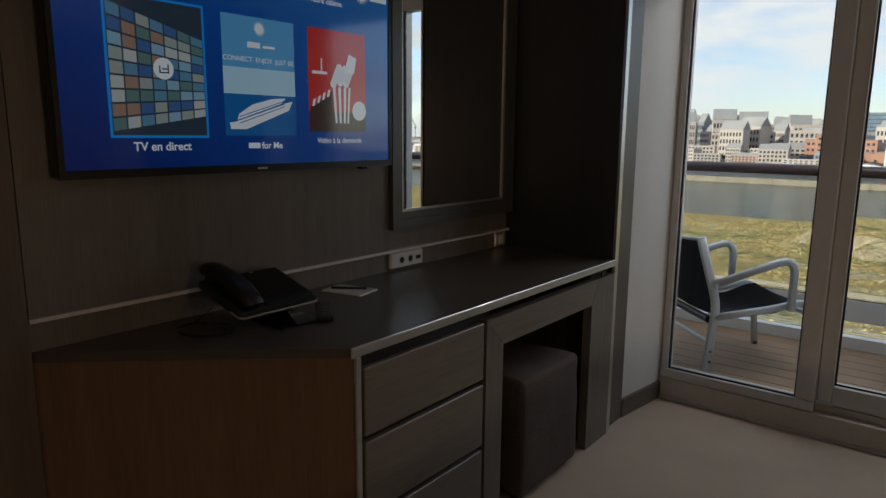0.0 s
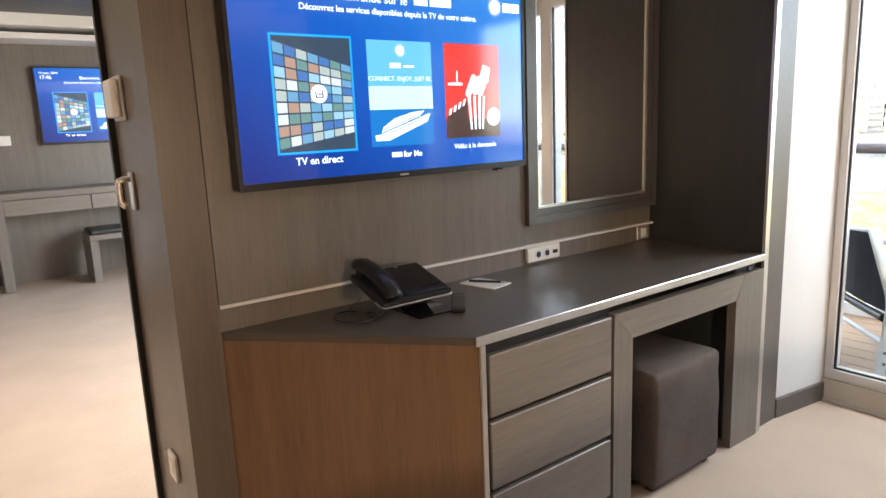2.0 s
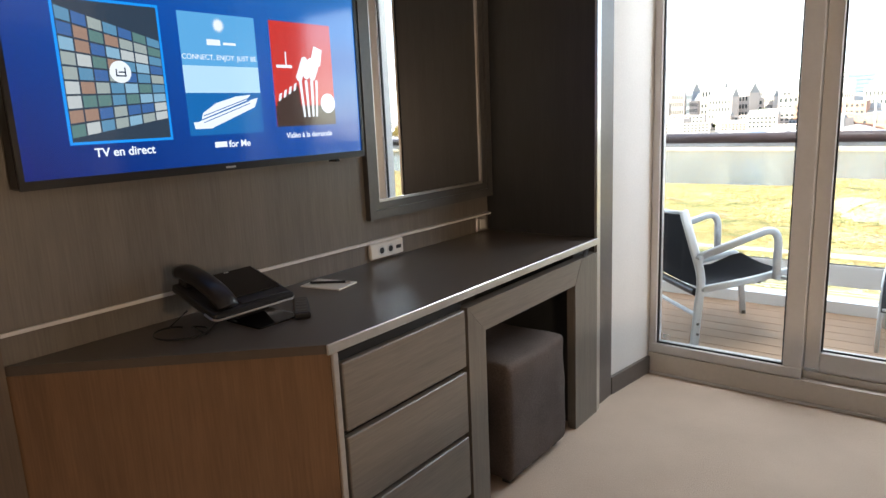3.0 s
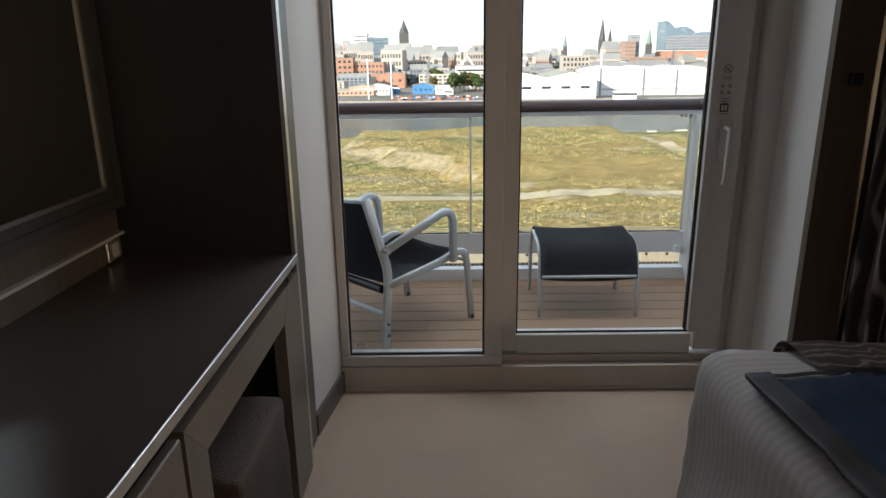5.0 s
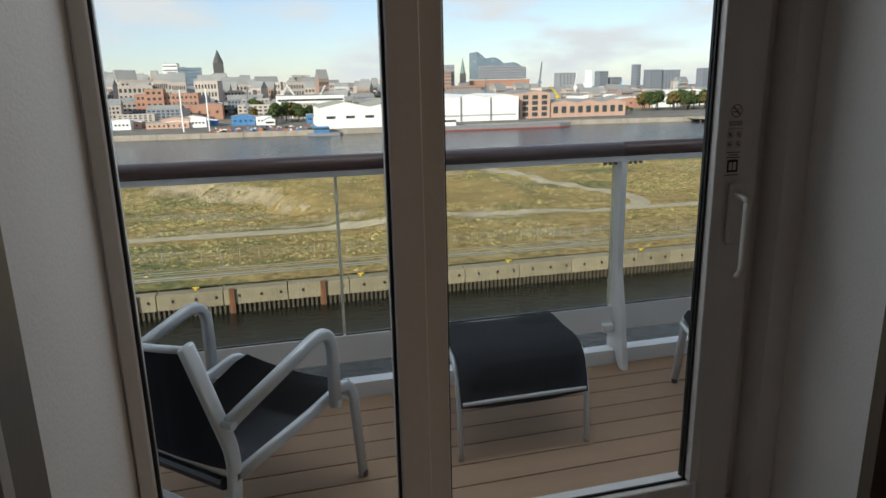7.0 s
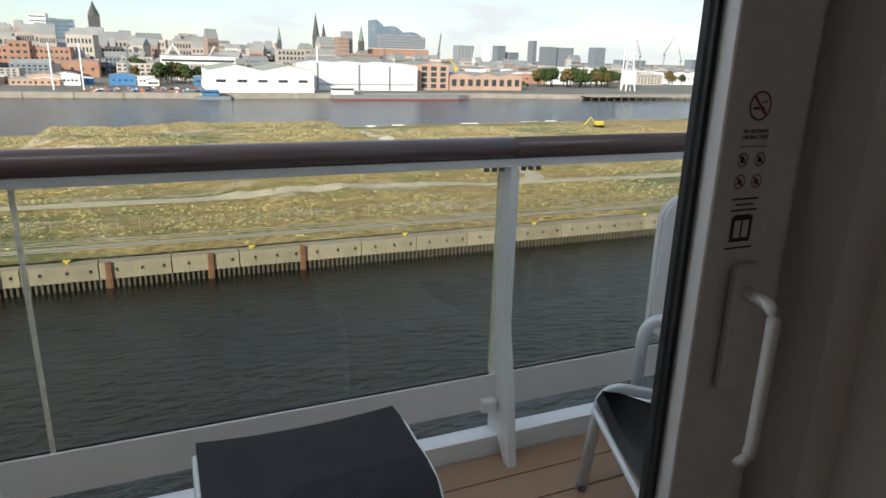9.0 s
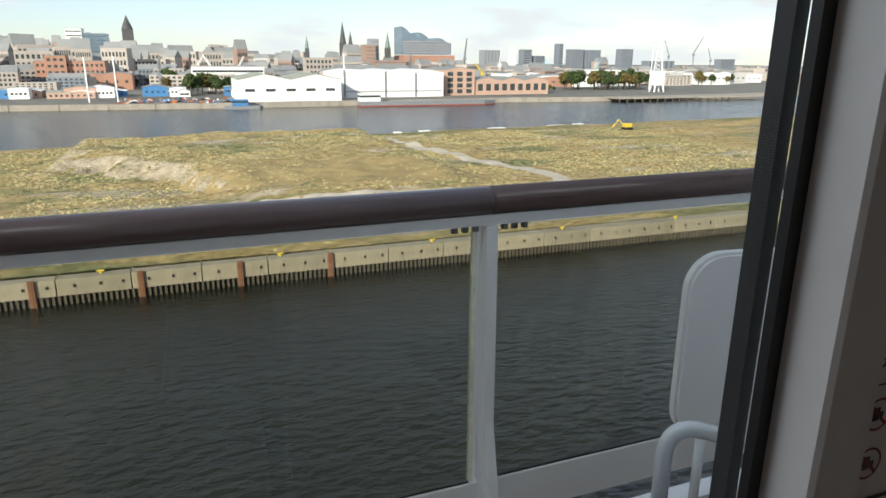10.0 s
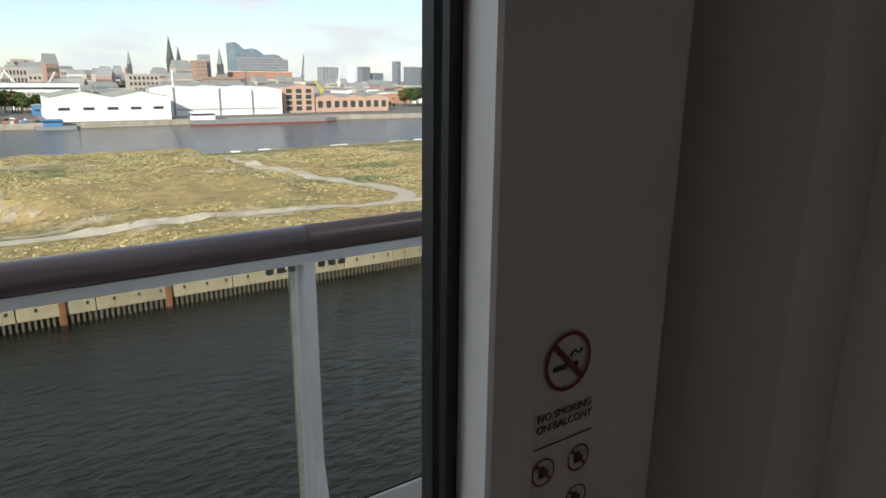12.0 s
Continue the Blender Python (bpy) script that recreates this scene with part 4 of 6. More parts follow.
# ---- balcony ----
DZ = 0.10
wall("balcony_floor", (-3.2, 3.6, 3.06, 4.12, -0.10, 0.078), material=M_CAULK, label="dark caulked base of the balcony deck", category="floor")
wall("balcony_ceiling", (-3.2, 3.6, 3.06, 3.62, 2.32, 2.40), material=M_SHIP, label="white underside of the deck above", category="ceiling")
wall("kerb", (-3.2, 3.6, 4.035, 4.10, 0.078, 0.165), material=M_SHIP, label="white raised kerb at the balcony edge", category="kerb")
rl = thing("railing", "white balcony railing with brown handrail and glass panels", "railing", (0.9, 4.07, 0.1))
for x0, x1 in ((-3.2, -1.653), (-1.650, 0.852), (0.855, 3.425)):
    part("handrail", sweep(bmesh.new(), [(x0, 4.06, 1.088), (x1, 4.06, 1.088)], 0.037, 0.031, 18), M_RAILWOOD, rl, "polished brown handrail", smooth=True)
part("carrier", B(-3.2, 3.6, 4.045, 4.075, 1.035, 1.058), M_SHIP, rl)
part("lower_beam", B(-3.2, 3.6, 4.062, 4.088, 0.250, 0.372, bevel=0.003), M_SHIP, rl)
for px in (-1.65, 0.854, 3.36):
    bm = bmesh.new()
    pts = [(3.945, 0.101), (3.985, 0.101), (4.035, 0.166), (4.10, 0.166), (4.10, 0.40), (4.092, 1.034), (4.035, 1.034), (4.030, 0.55), (3.985, 0.35), (3.960, 0.20)]
    a = [bm.verts.new((px - 0.013, y, z)) for y, z in pts]
    b = [bm.verts.new((px + 0.013, y, z)) for y, z in pts]
    bm.faces.new(a), bm.faces.new(b[::-1])
    for i in range(len(pts)):
        bm.faces.new((a[i], a[(i + 1) % len(pts)], b[(i + 1) % len(pts)], b[i]))
    po = part("post", bm, M_SHIP, rl)
    for k in (-0.085, -0.06, -0.035, 0.035, 0.06, 0.085):
        part("bolt", sweep(bmesh.new(), [(px + k, 4.05, 1.0345), (px + k, 4.05, 1.023)], 0.008, seg=8), M_FRAME, po)
    part("bracket", B(px - 0.07, px - 0.018, 4.03, 4.061, 0.255, 0.295, bevel=0.004), M_SHIP, po)
for x0, x1 in ((-3.2, -1.68), (-1.62, -0.390), (-0.378, 0.820), (0.880, 3.33)):
    g = part("glass_panel", B(x0, x1, 4.068, 4.078, 0.378, 1.034), M_RAILGLASS, rl, "tinted glass panel")
    g.visible_shadow = False
    part("seal", B(x0, x1, 4.066, 4.080, 0.3725, 0.3775), M_GASKET, rl)
for x in (-0.384, 0.826):
    part("glass_edge", B(x - 0.0055, x + 0.0055, 4.067, 4.079, 0.378, 1.034), M_GLASSEDGE, rl)

# chairs of painted tube with mesh fabric; the chair looks along +x
def chair():
    ch = thing("balcony_chair", "white aluminium armchair with dark mesh fabric", "chair", (0, 0, 0), group="balcony chairs")
    for s in (-0.27, 0.27):
        part("rear_leg", sweep(bmesh.new(), round_path([(-0.30, s, 0.0), (-0.265, s, 0.42), (-0.385, s, 0.80)], 0.06), 0.012, 0.024, 12, side=(0, 1, 0), power=0.5), M_CHAIR, ch, smooth=True)
        part("front_leg", sweep(bmesh.new(), round_path([(-0.27, s, 0.345), (0.08, s, 0.385), (0.30, s, 0.43), (0.345, s, 0.0)], 0.09), 0.012, 0.020, 12, side=(0, 1, 0), power=0.5), M_CHAIR, ch, smooth=True)
        o = s * 1.13
        part("armrest", sweep(bmesh.new(), round_path([(-0.30, o, 0.545), (0.165, o, 0.69), (0.165, o, 0.385)], 0.11, 8), 0.017, 0.021, 12, side=(0, 1, 0), power=0.6), M_CHAIR, ch, smooth=True)
        part("bolt", sweep(bmesh.new(), [(-0.30, s, 0.54), (-0.30, o * 1.06, 0.54)], 0.013, seg=12), M_CHAIR, ch)
        part("bolt", sweep(bmesh.new(), [(0.165, s, 0.395), (0.165, o * 1.06, 0.395)], 0.013, seg=12), M_CHAIR, ch)
        for q in (0.09, 0.15):
            part("screw", sweep(bmesh.new(), [(-0.287, s * 1.04, q), (-0.287, s * 1.065, q)], 0.008, seg=10), M_FRAME, ch)
        for x in (-0.30, 0.345):
            part("glide", sweep(bmesh.new(), [(x, s, -0.002), (x, s, 0.02)], 0.019, seg=12), M_FRAME, ch)
    part("cross_bar", sweep(bmesh.new(), [(-0.29, -0.26, 0.20), (-0.29, 0.26, 0.20)], 0.012, seg=10), M_CHAIR, ch)
    part("cross_bar", sweep(bmesh.new(), [(0.33, -0.26, 0.34), (0.33, 0.26, 0.34)], 0.011, seg=10), M_CHAIR, ch)
    bm = bmesh.new()
    n = 14
    for side in range(2):
        prof = [(-0.255, 0.36), (-0.10, 0.345), (0.10, 0.355), (0.24, 0.405), (0.305, 0.415), (0.325, 0.38)] if side == 0 else [(-0.262, 0.355), (-0.285, 0.48), (-0.32, 0.60), (-0.36, 0.725), (-0.38, 0.785)]
        rows = []
        for x, z in prof:
            row = []
            for j in range(n + 1):
                v = j / n * 2 - 1
                sag = 0.022 * (1 - v * v)
                row.append(bm.verts.new((x - (sag if side else 0), v * 0.258, z - (0 if side else sag))))
            rows.append(row)
        for a, b in zip(rows, rows[1:]):
            for j in range(n):
                bm.faces.new((a[j], a[j + 1], b[j + 1], b[j]))
        bmesh.ops.solidify(bm, geom=bm.faces[:], thickness=0.008)
        part("seat" if side == 0 else "backrest", bm, M_MESH, ch, "dark mesh fabric", smooth=True)
        bm = bmesh.new()
    bm.free()
    part("top_rail", sweep(bmesh.new(), [(-0.385 - 0.025 * (1 - (v / 6) ** 2), v * 0.043, 0.79 - 0.012 * (1 - (v / 6) ** 2)) for v in range(-6, 7)], 0.011, seg=8), M_CHAIR, ch, smooth=True)
    part("back_roll", sweep(bmesh.new(), [(-0.29, -0.25, 0.33), (-0.29, 0.25, 0.33)], 0.022, seg=10), M_BLACK, ch)
    return ch


c1 = chair()
c1.matrix_basis = pose(-0.78, 3.41, DZ + 0.002, 0, 0, 46) @ Matrix.Scale(0.87, 4)
copy_thing(c1, pose(1.18, 3.48, DZ + 0.002, 0, 0, 160) @ Matrix.Scale(0.92, 4))

tb = thing("folding_table", "white round-cornered balcony table folded upright by the railing", "table", (1.64, 3.93, DZ))


def slab(w, h, t, r, z0):
    """An upright board with rounded corners, its face along x."""
    bm = bmesh.new()
    pts = []
    for cx, cz, a0 in ((w / 2 - r, h - r, 0), (-w / 2 + r, h - r, 90), (-w / 2 + r, r, 180), (w / 2 - r, r, 270)):
        pts += [(cx + r * math.cos(radians(a0 + 15 * k)), z0 + cz + r * math.sin(radians(a0 + 15 * k))) for k in range(7)]
    a, b = [bm.verts.new((x, -t / 2, z)) for x, z in pts], [bm.verts.new((x, t / 2, z)) for x, z in pts]
    bm.faces.new(a), bm.faces.new(b[::-1])
    for i in range(len(pts)):
        bm.faces.new((a[i], b[i], b[(i + 1) % len(pts)], a[(i + 1) % len(pts)]))
    bmesh.ops.recalc_face_normals(bm, faces=bm.faces)
    bmesh.ops.bevel(bm, geom=[e for e in bm.edges if abs(e.verts[0].co.y - e.verts[1].co.y) < 1e-5], offset=0.008, segments=2, affect="EDGES")
    bm.transform(pose(1.64, 3.93, 0, 0, 0, -8))
    return bm


part("tabletop", slab(0.60, 0.50, 0.036, 0.09, DZ + 0.34), M_SHIP, tb)
for q in (-0.2, 0.2):
    part("leg", sweep(bmesh.new(), [(1.64 + q, 3.93 - q * 0.14, DZ + 0.0005), (1.64 + q, 3.93 - q * 0.14, DZ + 0.35)], 0.013, seg=10), M_CHAIR, tb, smooth=True)

ot = thing("footstool", "low footstool with dark mesh over a white tube frame", "footstool", (0.24, 3.62, DZ))
OX0, OX1, OY0, OY1, OH = -0.075, 0.425, 3.45, 3.86, 0.47
bm = bmesh.new()
for x in (OX0 + 0.012, OX1 - 0.012):
    part("frame", sweep(bmesh.new(), round_path([(x, OY0, DZ + 0.001), (x, OY0 + 0.01, DZ + 0.20), (x, OY0 + 0.06, OH - 0.02), (x, OY1 - 0.06, OH), (x, OY1 - 0.005, DZ + 0.25), (x, OY1, DZ + 0.001)], 0.07), 0.010, seg=10), M_CHAIR, ot, smooth=True)
prof = [(OY0 - 0.004, DZ + 0.20), (OY0 + 0.012, OH - 0.105), (OY0 + 0.03, OH - 0.05), (OY0 + 0.07, OH - 0.008), (OY0 + 0.13, OH + 0.004), ((OY0 + OY1) / 2, OH + 0.004), (OY1 - 0.10, OH + 0.012), (OY1 - 0.04, OH + 0.006), (OY1 - 0.012, OH - 0.06)]
rows = [[bm.verts.new((OX0 + 0.014 + (OX1 - OX0 - 0.028) * j / 10, y, z - 0.012 * (1 - (j / 5 - 1) ** 2))) for j in range(11)] for y, z in prof]
for a, b in zip(rows, rows[1:]):
    for j in range(10):
        bm.faces.new((a[j], a[j + 1], b[j + 1], b[j]))
bmesh.ops.solidify(bm, geom=bm.faces[:], thickness=0.007)
part("fabric", bm, M_MESH, ot, "dark mesh fabric", smooth=True)
part("cross_bar", sweep(bmesh.new(), [(OX0 + 0.02, OY0 + 0.004, DZ + 0.21), (OX1 - 0.02, OY0 + 0.004, DZ + 0.21)], 0.009, seg=8), M_CHAIR, ot)

# ---- ship's side, which shades the water ----
HX0, HX1, HT = -9.0, 190.0, 12.0
wall("ship_hull", (HX0, -1.9, 3.06, 3.10, -2.0, -0.10), (HX0, HX1, 3.0, 3.10, -36, -2.0), (HX0, HX1, -30, -29.9, -36, HT), (HX0, HX0 + 0.1, -29.9, 3.0, -36, HT),
     (HX0, HX1, -29.9, 3.0, HT - 0.1, HT), (HX0, HX1, 3.0, 3.10, 2.46, HT), (3.6, HX1, 3.0, 3.10, -2.0, 2.46), (HX0, -7.1, 3.0, 3.10, -2.0, 2.46),
     (-1.9, 3.6, 3.06, 3.10, -2.0, -0.10), (0.736, 3.6, 3.0, 3.06, -0.1, 2.46), (-1.90, W0, 3.0, 3.06, -0.1, 2.46), (W0, 0.736, 3.0, 3.06, H, 2.46), material=M_SHIP, label="white ship's side", category="ship")

# ---- harbour ----
WZ, LZ = -33.0, -29.2
EYE = Vector((0.1, 2.6, 1.4))


def spot(az, dist):
    """The place at an azimuth from the window (degrees, clockwise of straight out) and a distance straight out."""
    az, dist = 0.981 * az - 1.96, dist + 70 * (dist < 800)
    return EYE.x + dist * math.tan(radians(az)), EYE.y + dist


def level(slope, az, dist):
    slope, dist = slope + 0.016 - 0.00064 * az, dist + 70 * (dist < 800)
    return EYE.z + slope * dist / math.cos(radians(0.981 * az - 1.96))


def water_material():
    m, n, l, b = nodes_of("harbour_water")
    tc, mp, a, c, bp, bp2 = n.new("ShaderNodeTexCoord"), n.new("ShaderNodeMapping"), n.new("ShaderNodeTexNoise"), n.new("ShaderNodeTexNoise"), n.new("ShaderNodeBump"), n.new("ShaderNodeBump")
    mp.inputs["Rotation"].default_value = (0, 0, 0.5)
    mp.inputs["Scale"].default_value = (0.55, 1.0, 1.0)
    a.inputs["Scale"].default_value, a.inputs["Detail"].default_value = 0.9, 5
    c.inputs["Scale"].default_value, c.inputs["Detail"].default_value = 0.08, 3
    bp.inputs["Strength"].default_value, bp.inputs["Distance"].default_value = 1.0, 0.5
    bp2.inputs["Strength"].default_value, bp2.inputs["Distance"].default_value = 0.5, 0.8
    l.new(tc.outputs["Object"], mp.inputs[0])
    for q in (a, c):
        l.new(mp.outputs[0], q.inputs[0])
    l.new(c.outputs["Fac"], bp2.inputs["Height"])
    l.new(a.outputs["Fac"], bp.inputs["Height"])
    l.new(bp2.outputs[0], bp.inputs["Normal"])
    l.new(bp.outputs[0], b.inputs["Normal"])
    mix = n.new("ShaderNodeMixRGB")
    mix.inputs[1].default_value, mix.inputs[2].default_value = (0.008, 0.010, 0.008, 1), (0.016, 0.018, 0.013, 1)
    l.new(c.outputs["Fac"], mix.inputs[0])
    l.new(mix.outputs[0], b.inputs["Base Color"])
    b.inputs["Roughness"].default_value = 0.12
    b.inputs["IOR"].default_value = 1.33
    return m


def land_material():
    """Dry grass in greens and straw, with bare sand on steep banks and in patches."""
    m, n, l, b = nodes_of("waste_ground")
    tc, geo = n.new("ShaderNodeTexCoord"), n.new("ShaderNodeNewGeometry")

    def noise_node(scale, detail, stretch=(1, 1, 1)):
        mp, q = n.new("ShaderNodeMapping"), n.new("ShaderNodeTexNoise")
        mp.inputs["Scale"].default_value = stretch
        q.inputs["Scale"].default_value, q.inputs["Detail"].default_value, q.inputs["Roughness"].default_value = scale, detail, 0.65
        l.new(tc.outputs["Object"], mp.inputs[0])
        l.new(mp.outputs[0], q.inputs[0])
        return q

    def ramp(src, p0, p1, c0, c1):
        r = n.new("ShaderNodeValToRGB")
        r.color_ramp.elements[0].position, r.color_ramp.elements[1].position = p0, p1
        r.color_ramp.elements[0].color, r.color_ramp.elements[1].color = c0, c1
        l.new(src, r.inputs[0])
        return r

    def mix(fac, a, c):
        q = n.new("ShaderNodeMixRGB")
        l.new(fac, q.inputs[0])
        l.new(a, q.inputs[1])
        l.new(c, q.inputs[2])
        return q

    K, Wh = (0, 0, 0, 1), (1, 1, 1, 1)
    green = ramp(noise_node(0.55, 9).outputs["Fac"], 0.36, 0.62, (0.085, 0.105, 0.042, 1), (0.33, 0.31, 0.155, 1))
    straw = ramp(noise_node(0.7, 9).outputs["Fac"], 0.36, 0.62, (0.22, 0.155, 0.065, 1), (0.58, 0.44, 0.21, 1))
    sand = ramp(noise_node(0.35, 8).outputs["Fac"], 0.36, 0.62, (0.33, 0.27, 0.185, 1), (0.56, 0.47, 0.34, 1))
    patch = ramp(noise_node(0.04, 9, (0.5, 1.3, 1)).outputs["Fac"], 0.40, 0.50, K, Wh)
    bare = ramp(noise_node(0.085, 10, (0.4, 1.3, 1)).outputs["Fac"], 0.56, 0.61, K, Wh)
    sep = n.new("ShaderNodeSeparateXYZ")
    l.new(geo.outputs["True Normal"], sep.inputs[0])
    steep = ramp(sep.outputs["Z"], 0.88, 0.95, Wh, K)
    c = mix(patch.outputs[0], green.outputs[0], straw.outputs[0])
    c = mix(bare.outputs[0], c.outputs[0], sand.outputs[0])
    c = mix(steep.outputs[0], c.outputs[0], sand.outputs[0])
    l.new(c.outputs[0], b.inputs["Base Color"])
    b.inputs["Roughness"].default_value = 0.95
    b.inputs["Specular IOR Level"].default_value = 0.1
    bp = n.new("ShaderNodeBump")
    bp.inputs["Strength"].default_value, bp.inputs["Distance"].default_value = 1.0, 0.8
    l.new(noise_node(1.5, 5).outputs["Fac"], bp.inputs["Height"])
    l.new(bp.outputs[0], b.inputs["Normal"])
    return m


M_LAND = land_material()
M_ROAD = mat("pale_gravel_track", (0.50, 0.44, 0.345), 0.95, 0, 0.4, 0.2, 0, grain=2.0, spec=0.1)
M_RAILBED = mat("grey_ballast", (0.33, 0.30, 0.24), 0.95, 0, 0.4, 0.25, 0, grain=2.0, spec=0.1)
M_BROWNGRASS = mat("brown_dry_grass", (0.33, 0.245, 0.115), 0.95, 0, 0.25, 0.35, 0, (1, 1, 1), 1.6, spec=0.1)
M_CONC = mat("weathered_concrete", (0.29, 0.25, 0.185), 0.9, 0, 0.35, 0.35, 0.2, (1, 1, 0.5), 3.0, piece=0.4)
M_FARCONC = mat("far_quay_concrete", (0.33, 0.29, 0.24), 0.9, 0, 0.15, 0.35, 0, (1, 1, 0.4), 1.0)
M_RUST = mat("rusty_steel", (0.17, 0.075, 0.04), 0.85, 0, 0.8, 0.4, 0, grain=4)
M_PILE = mat("dark_sheet_piles", (0.085, 0.07, 0.05), 0.85, 0, 0.8, 0.35, 0, grain=4)
M_STEEL = mat("galvanised_fence", (0.30, 0.30, 0.27), 0.6, 0.3, 2, 0.15)
M_YELLOW = mat("yellow_paint", (0.62, 0.45, 0.04), 0.5, 0, 3, 0.15)
M_WHITEB = mat("white_cladding", (0.80, 0.79, 0.76), 0.7, 0, 0.05, 0.06, 0, (1, 1, 1), 1.0)
M_BRICK = mat("red_brick", (0.40, 0.215, 0.145), 0.85, 0, 0.08, 0.2, 0, grain=1.5)
M_PALEBRICK = mat("pale_brick", (0.50, 0.33, 0.25), 0.85, 0, 0.08, 0.15, 0, grain=1.5)
M_ROOF = mat("grey_roofing", (0.27, 0.27, 0.26), 0.8, 0, 0.06, 0.2, 0, grain=0.8)
M_GREENROOF = mat("grey_green_roofing", (0.34, 0.35, 0.28), 0.8, 0, 0.06, 0.2, 0, grain=0.8)
M_WIN = mat("dark_window_glass", (0.05, 0.06, 0.06), 0.2, 0, 0.5, 0.3)
M_DKSTONE = mat("dark_church_stone", (0.085, 0.085, 0.085), 0.8, 0, 0.1, 0.25)
M_COPPER = mat("green_copper", (0.17, 0.24, 0.21), 0.7, 0, 0.1, 0.2)
M_BLUEGLASS = mat("blue_grey_glass", (0.19, 0.25, 0.30), 0.25, 0.2, 0.12, 0.35, 0, (1, 1, 1), 0.35)
M_CITY = [mat("city_wall", c, 0.8, 0, 0.05, 0.12, 0, grain=0.4) for c in ((0.52, 0.50, 0.47), (0.34, 0.23, 0.18), (0.62, 0.61, 0.59), (0.28, 0.29, 0.31), (0.44, 0.38, 0.33), (0.20, 0.22, 0.25))]
M_LEAF = mat("tree_leaves", (0.060, 0.085, 0.030), 0.85, 0, 0.2, 0.45, 0, grain=1.2, spec=0.2)
M_LEAF2 = mat("autumn_leaves", (0.15, 0.115, 0.040), 0.85, 0, 0.2, 0.4, 0, grain=1.2, spec=0.2)
M_BARK = mat("bark", (0.09, 0.07, 0.05), 0.9)
M_CRANEBLUE = mat("pale_blue_crane", (0.22, 0.42, 0.50), 0.5)
M_GREY = mat("mid_grey_steel", (0.24, 0.25, 0.26), 0.5, 0.2, 0.5, 0.2)
M_HULLRED = mat("red_hull_paint", (0.30, 0.075, 0.05), 0.5, 0, 0.3, 0.2)
M_BLUE = mat("blue_paint", (0.06, 0.20, 0.42), 0.5, 0, 0.5, 0.2)
M_ORANGE = mat("orange_paint", (0.55, 0.20, 0.05), 0.6, 0, 0.5, 0.2)

wat = B(-4000, 4500, 3.2, 4600, WZ - 0.5, WZ)
solid("water", wat, water_material(), "dark rippled harbour water", "water", "structure")


def near_bank(x):
    return 272 + 0.074 * max(-160, min(x, 430))


def smooth(a, b, t):
    t = max(0.0, min(1.0, (t - a) / (b - a)))
    return t * t * (3 - 2 * t)


def land_z(x, y):
    """Height of the waste ground: flat by the quay, with a grassy mound that breaks off in a sandy bank."""
    z = LZ + 0.5 * noise.noise((x * 0.03, y * 0.05, 0)) * smooth(126, 145, y)
    wob = 9 * noise.noise((x * 0.055, y * 0.06, 5)) + 6 * noise.noise((x * 0.14, y * 0.14, 7)) + 2.5 * noise.noise((x * 0.4, y * 0.4, 8))
    edge = 204 - 40 * smooth(-26, 16, x) + wob
    mound = smooth(edge - 5 - 30 * smooth(-2, 22, x), edge + 4 + 14 * smooth(-2, 22, x), y) * smooth(-40, -30, x + 0.35 * wob) * (1 - smooth(60, 74, x)) * (1 - smooth(near_bank(x) - 16, near_bank(x) - 4, y))
    z += 4.2 * mound + 0.5 * noise.noise((x * 0.15, y * 0.15, 2)) * mound
    hump = smooth(150, 175, y) * (1 - smooth(near_bank(x) - 22, near_bank(x) - 8, y))
    z += hump * (1.1 * noise.noise((x * 0.05, y * 0.09, 9)) + 0.7 * noise.noise((x * 0.13, y * 0.2, 4)))
    return z


bm = bmesh.new()
NX, NY = 420, 170
rows = []
for i in range(NX + 1):
    x = -170 + 620 * i / NX
    yb = near_bank(x)
    row = []
    for j in range(NY + 1):
        y = 107.5 + (yb - 107.5) * j / NY
        row.append(bm.verts.new((x, y, land_z(x, y))))
    row.append(bm.verts.new((x, yb + 6, WZ - 0.3)))
    rows.append(row)
for a, b in zip(rows, rows[1:]):
    for j in range(NY + 1):
        bm.faces.new((a[j], b[j], b[j + 1], a[j + 1]))
solid("ground", bm, M_LAND, "waste ground of dry grass and sand", "ground", "structure", smooth=True)


def track(name, pts, w, label, material=M_ROAD, lift=0.07):
    bm = bmesh.new()
    path = round_path([Vector((x, y, 0)) for x, y in pts], 9, 8)
    fine = []
    for a, b in zip(path, path[1:]):
        k = max(1, int((b - a).length / 2.0))
        fine += [a.lerp(b, q / k) for q in range(k)]
    fine.append(path[-1])
    prev = None
    for i, p in enumerate(fine):
        d = (fine[min(i + 1, len(fine) - 1)] - fine[max(i - 1, 0)]).normalized()
        s = Vector((-d.y, d.x, 0)) * w / 2 * (1 + 0.25 * noise.noise((p.x * 0.1, p.y * 0.1, 3)))
        cur = [bm.verts.new((q.x, q.y, land_z(q.x, q.y) + lift)) for q in (p - s, p - s * 0.3, p + s * 0.3, p + s)]
        if prev:
            for k in range(3):
                bm.faces.new((prev[k], cur[k], cur[k + 1], prev[k + 1]))
        prev = cur
    return solid(name, bm, material, label, "road", "structure")


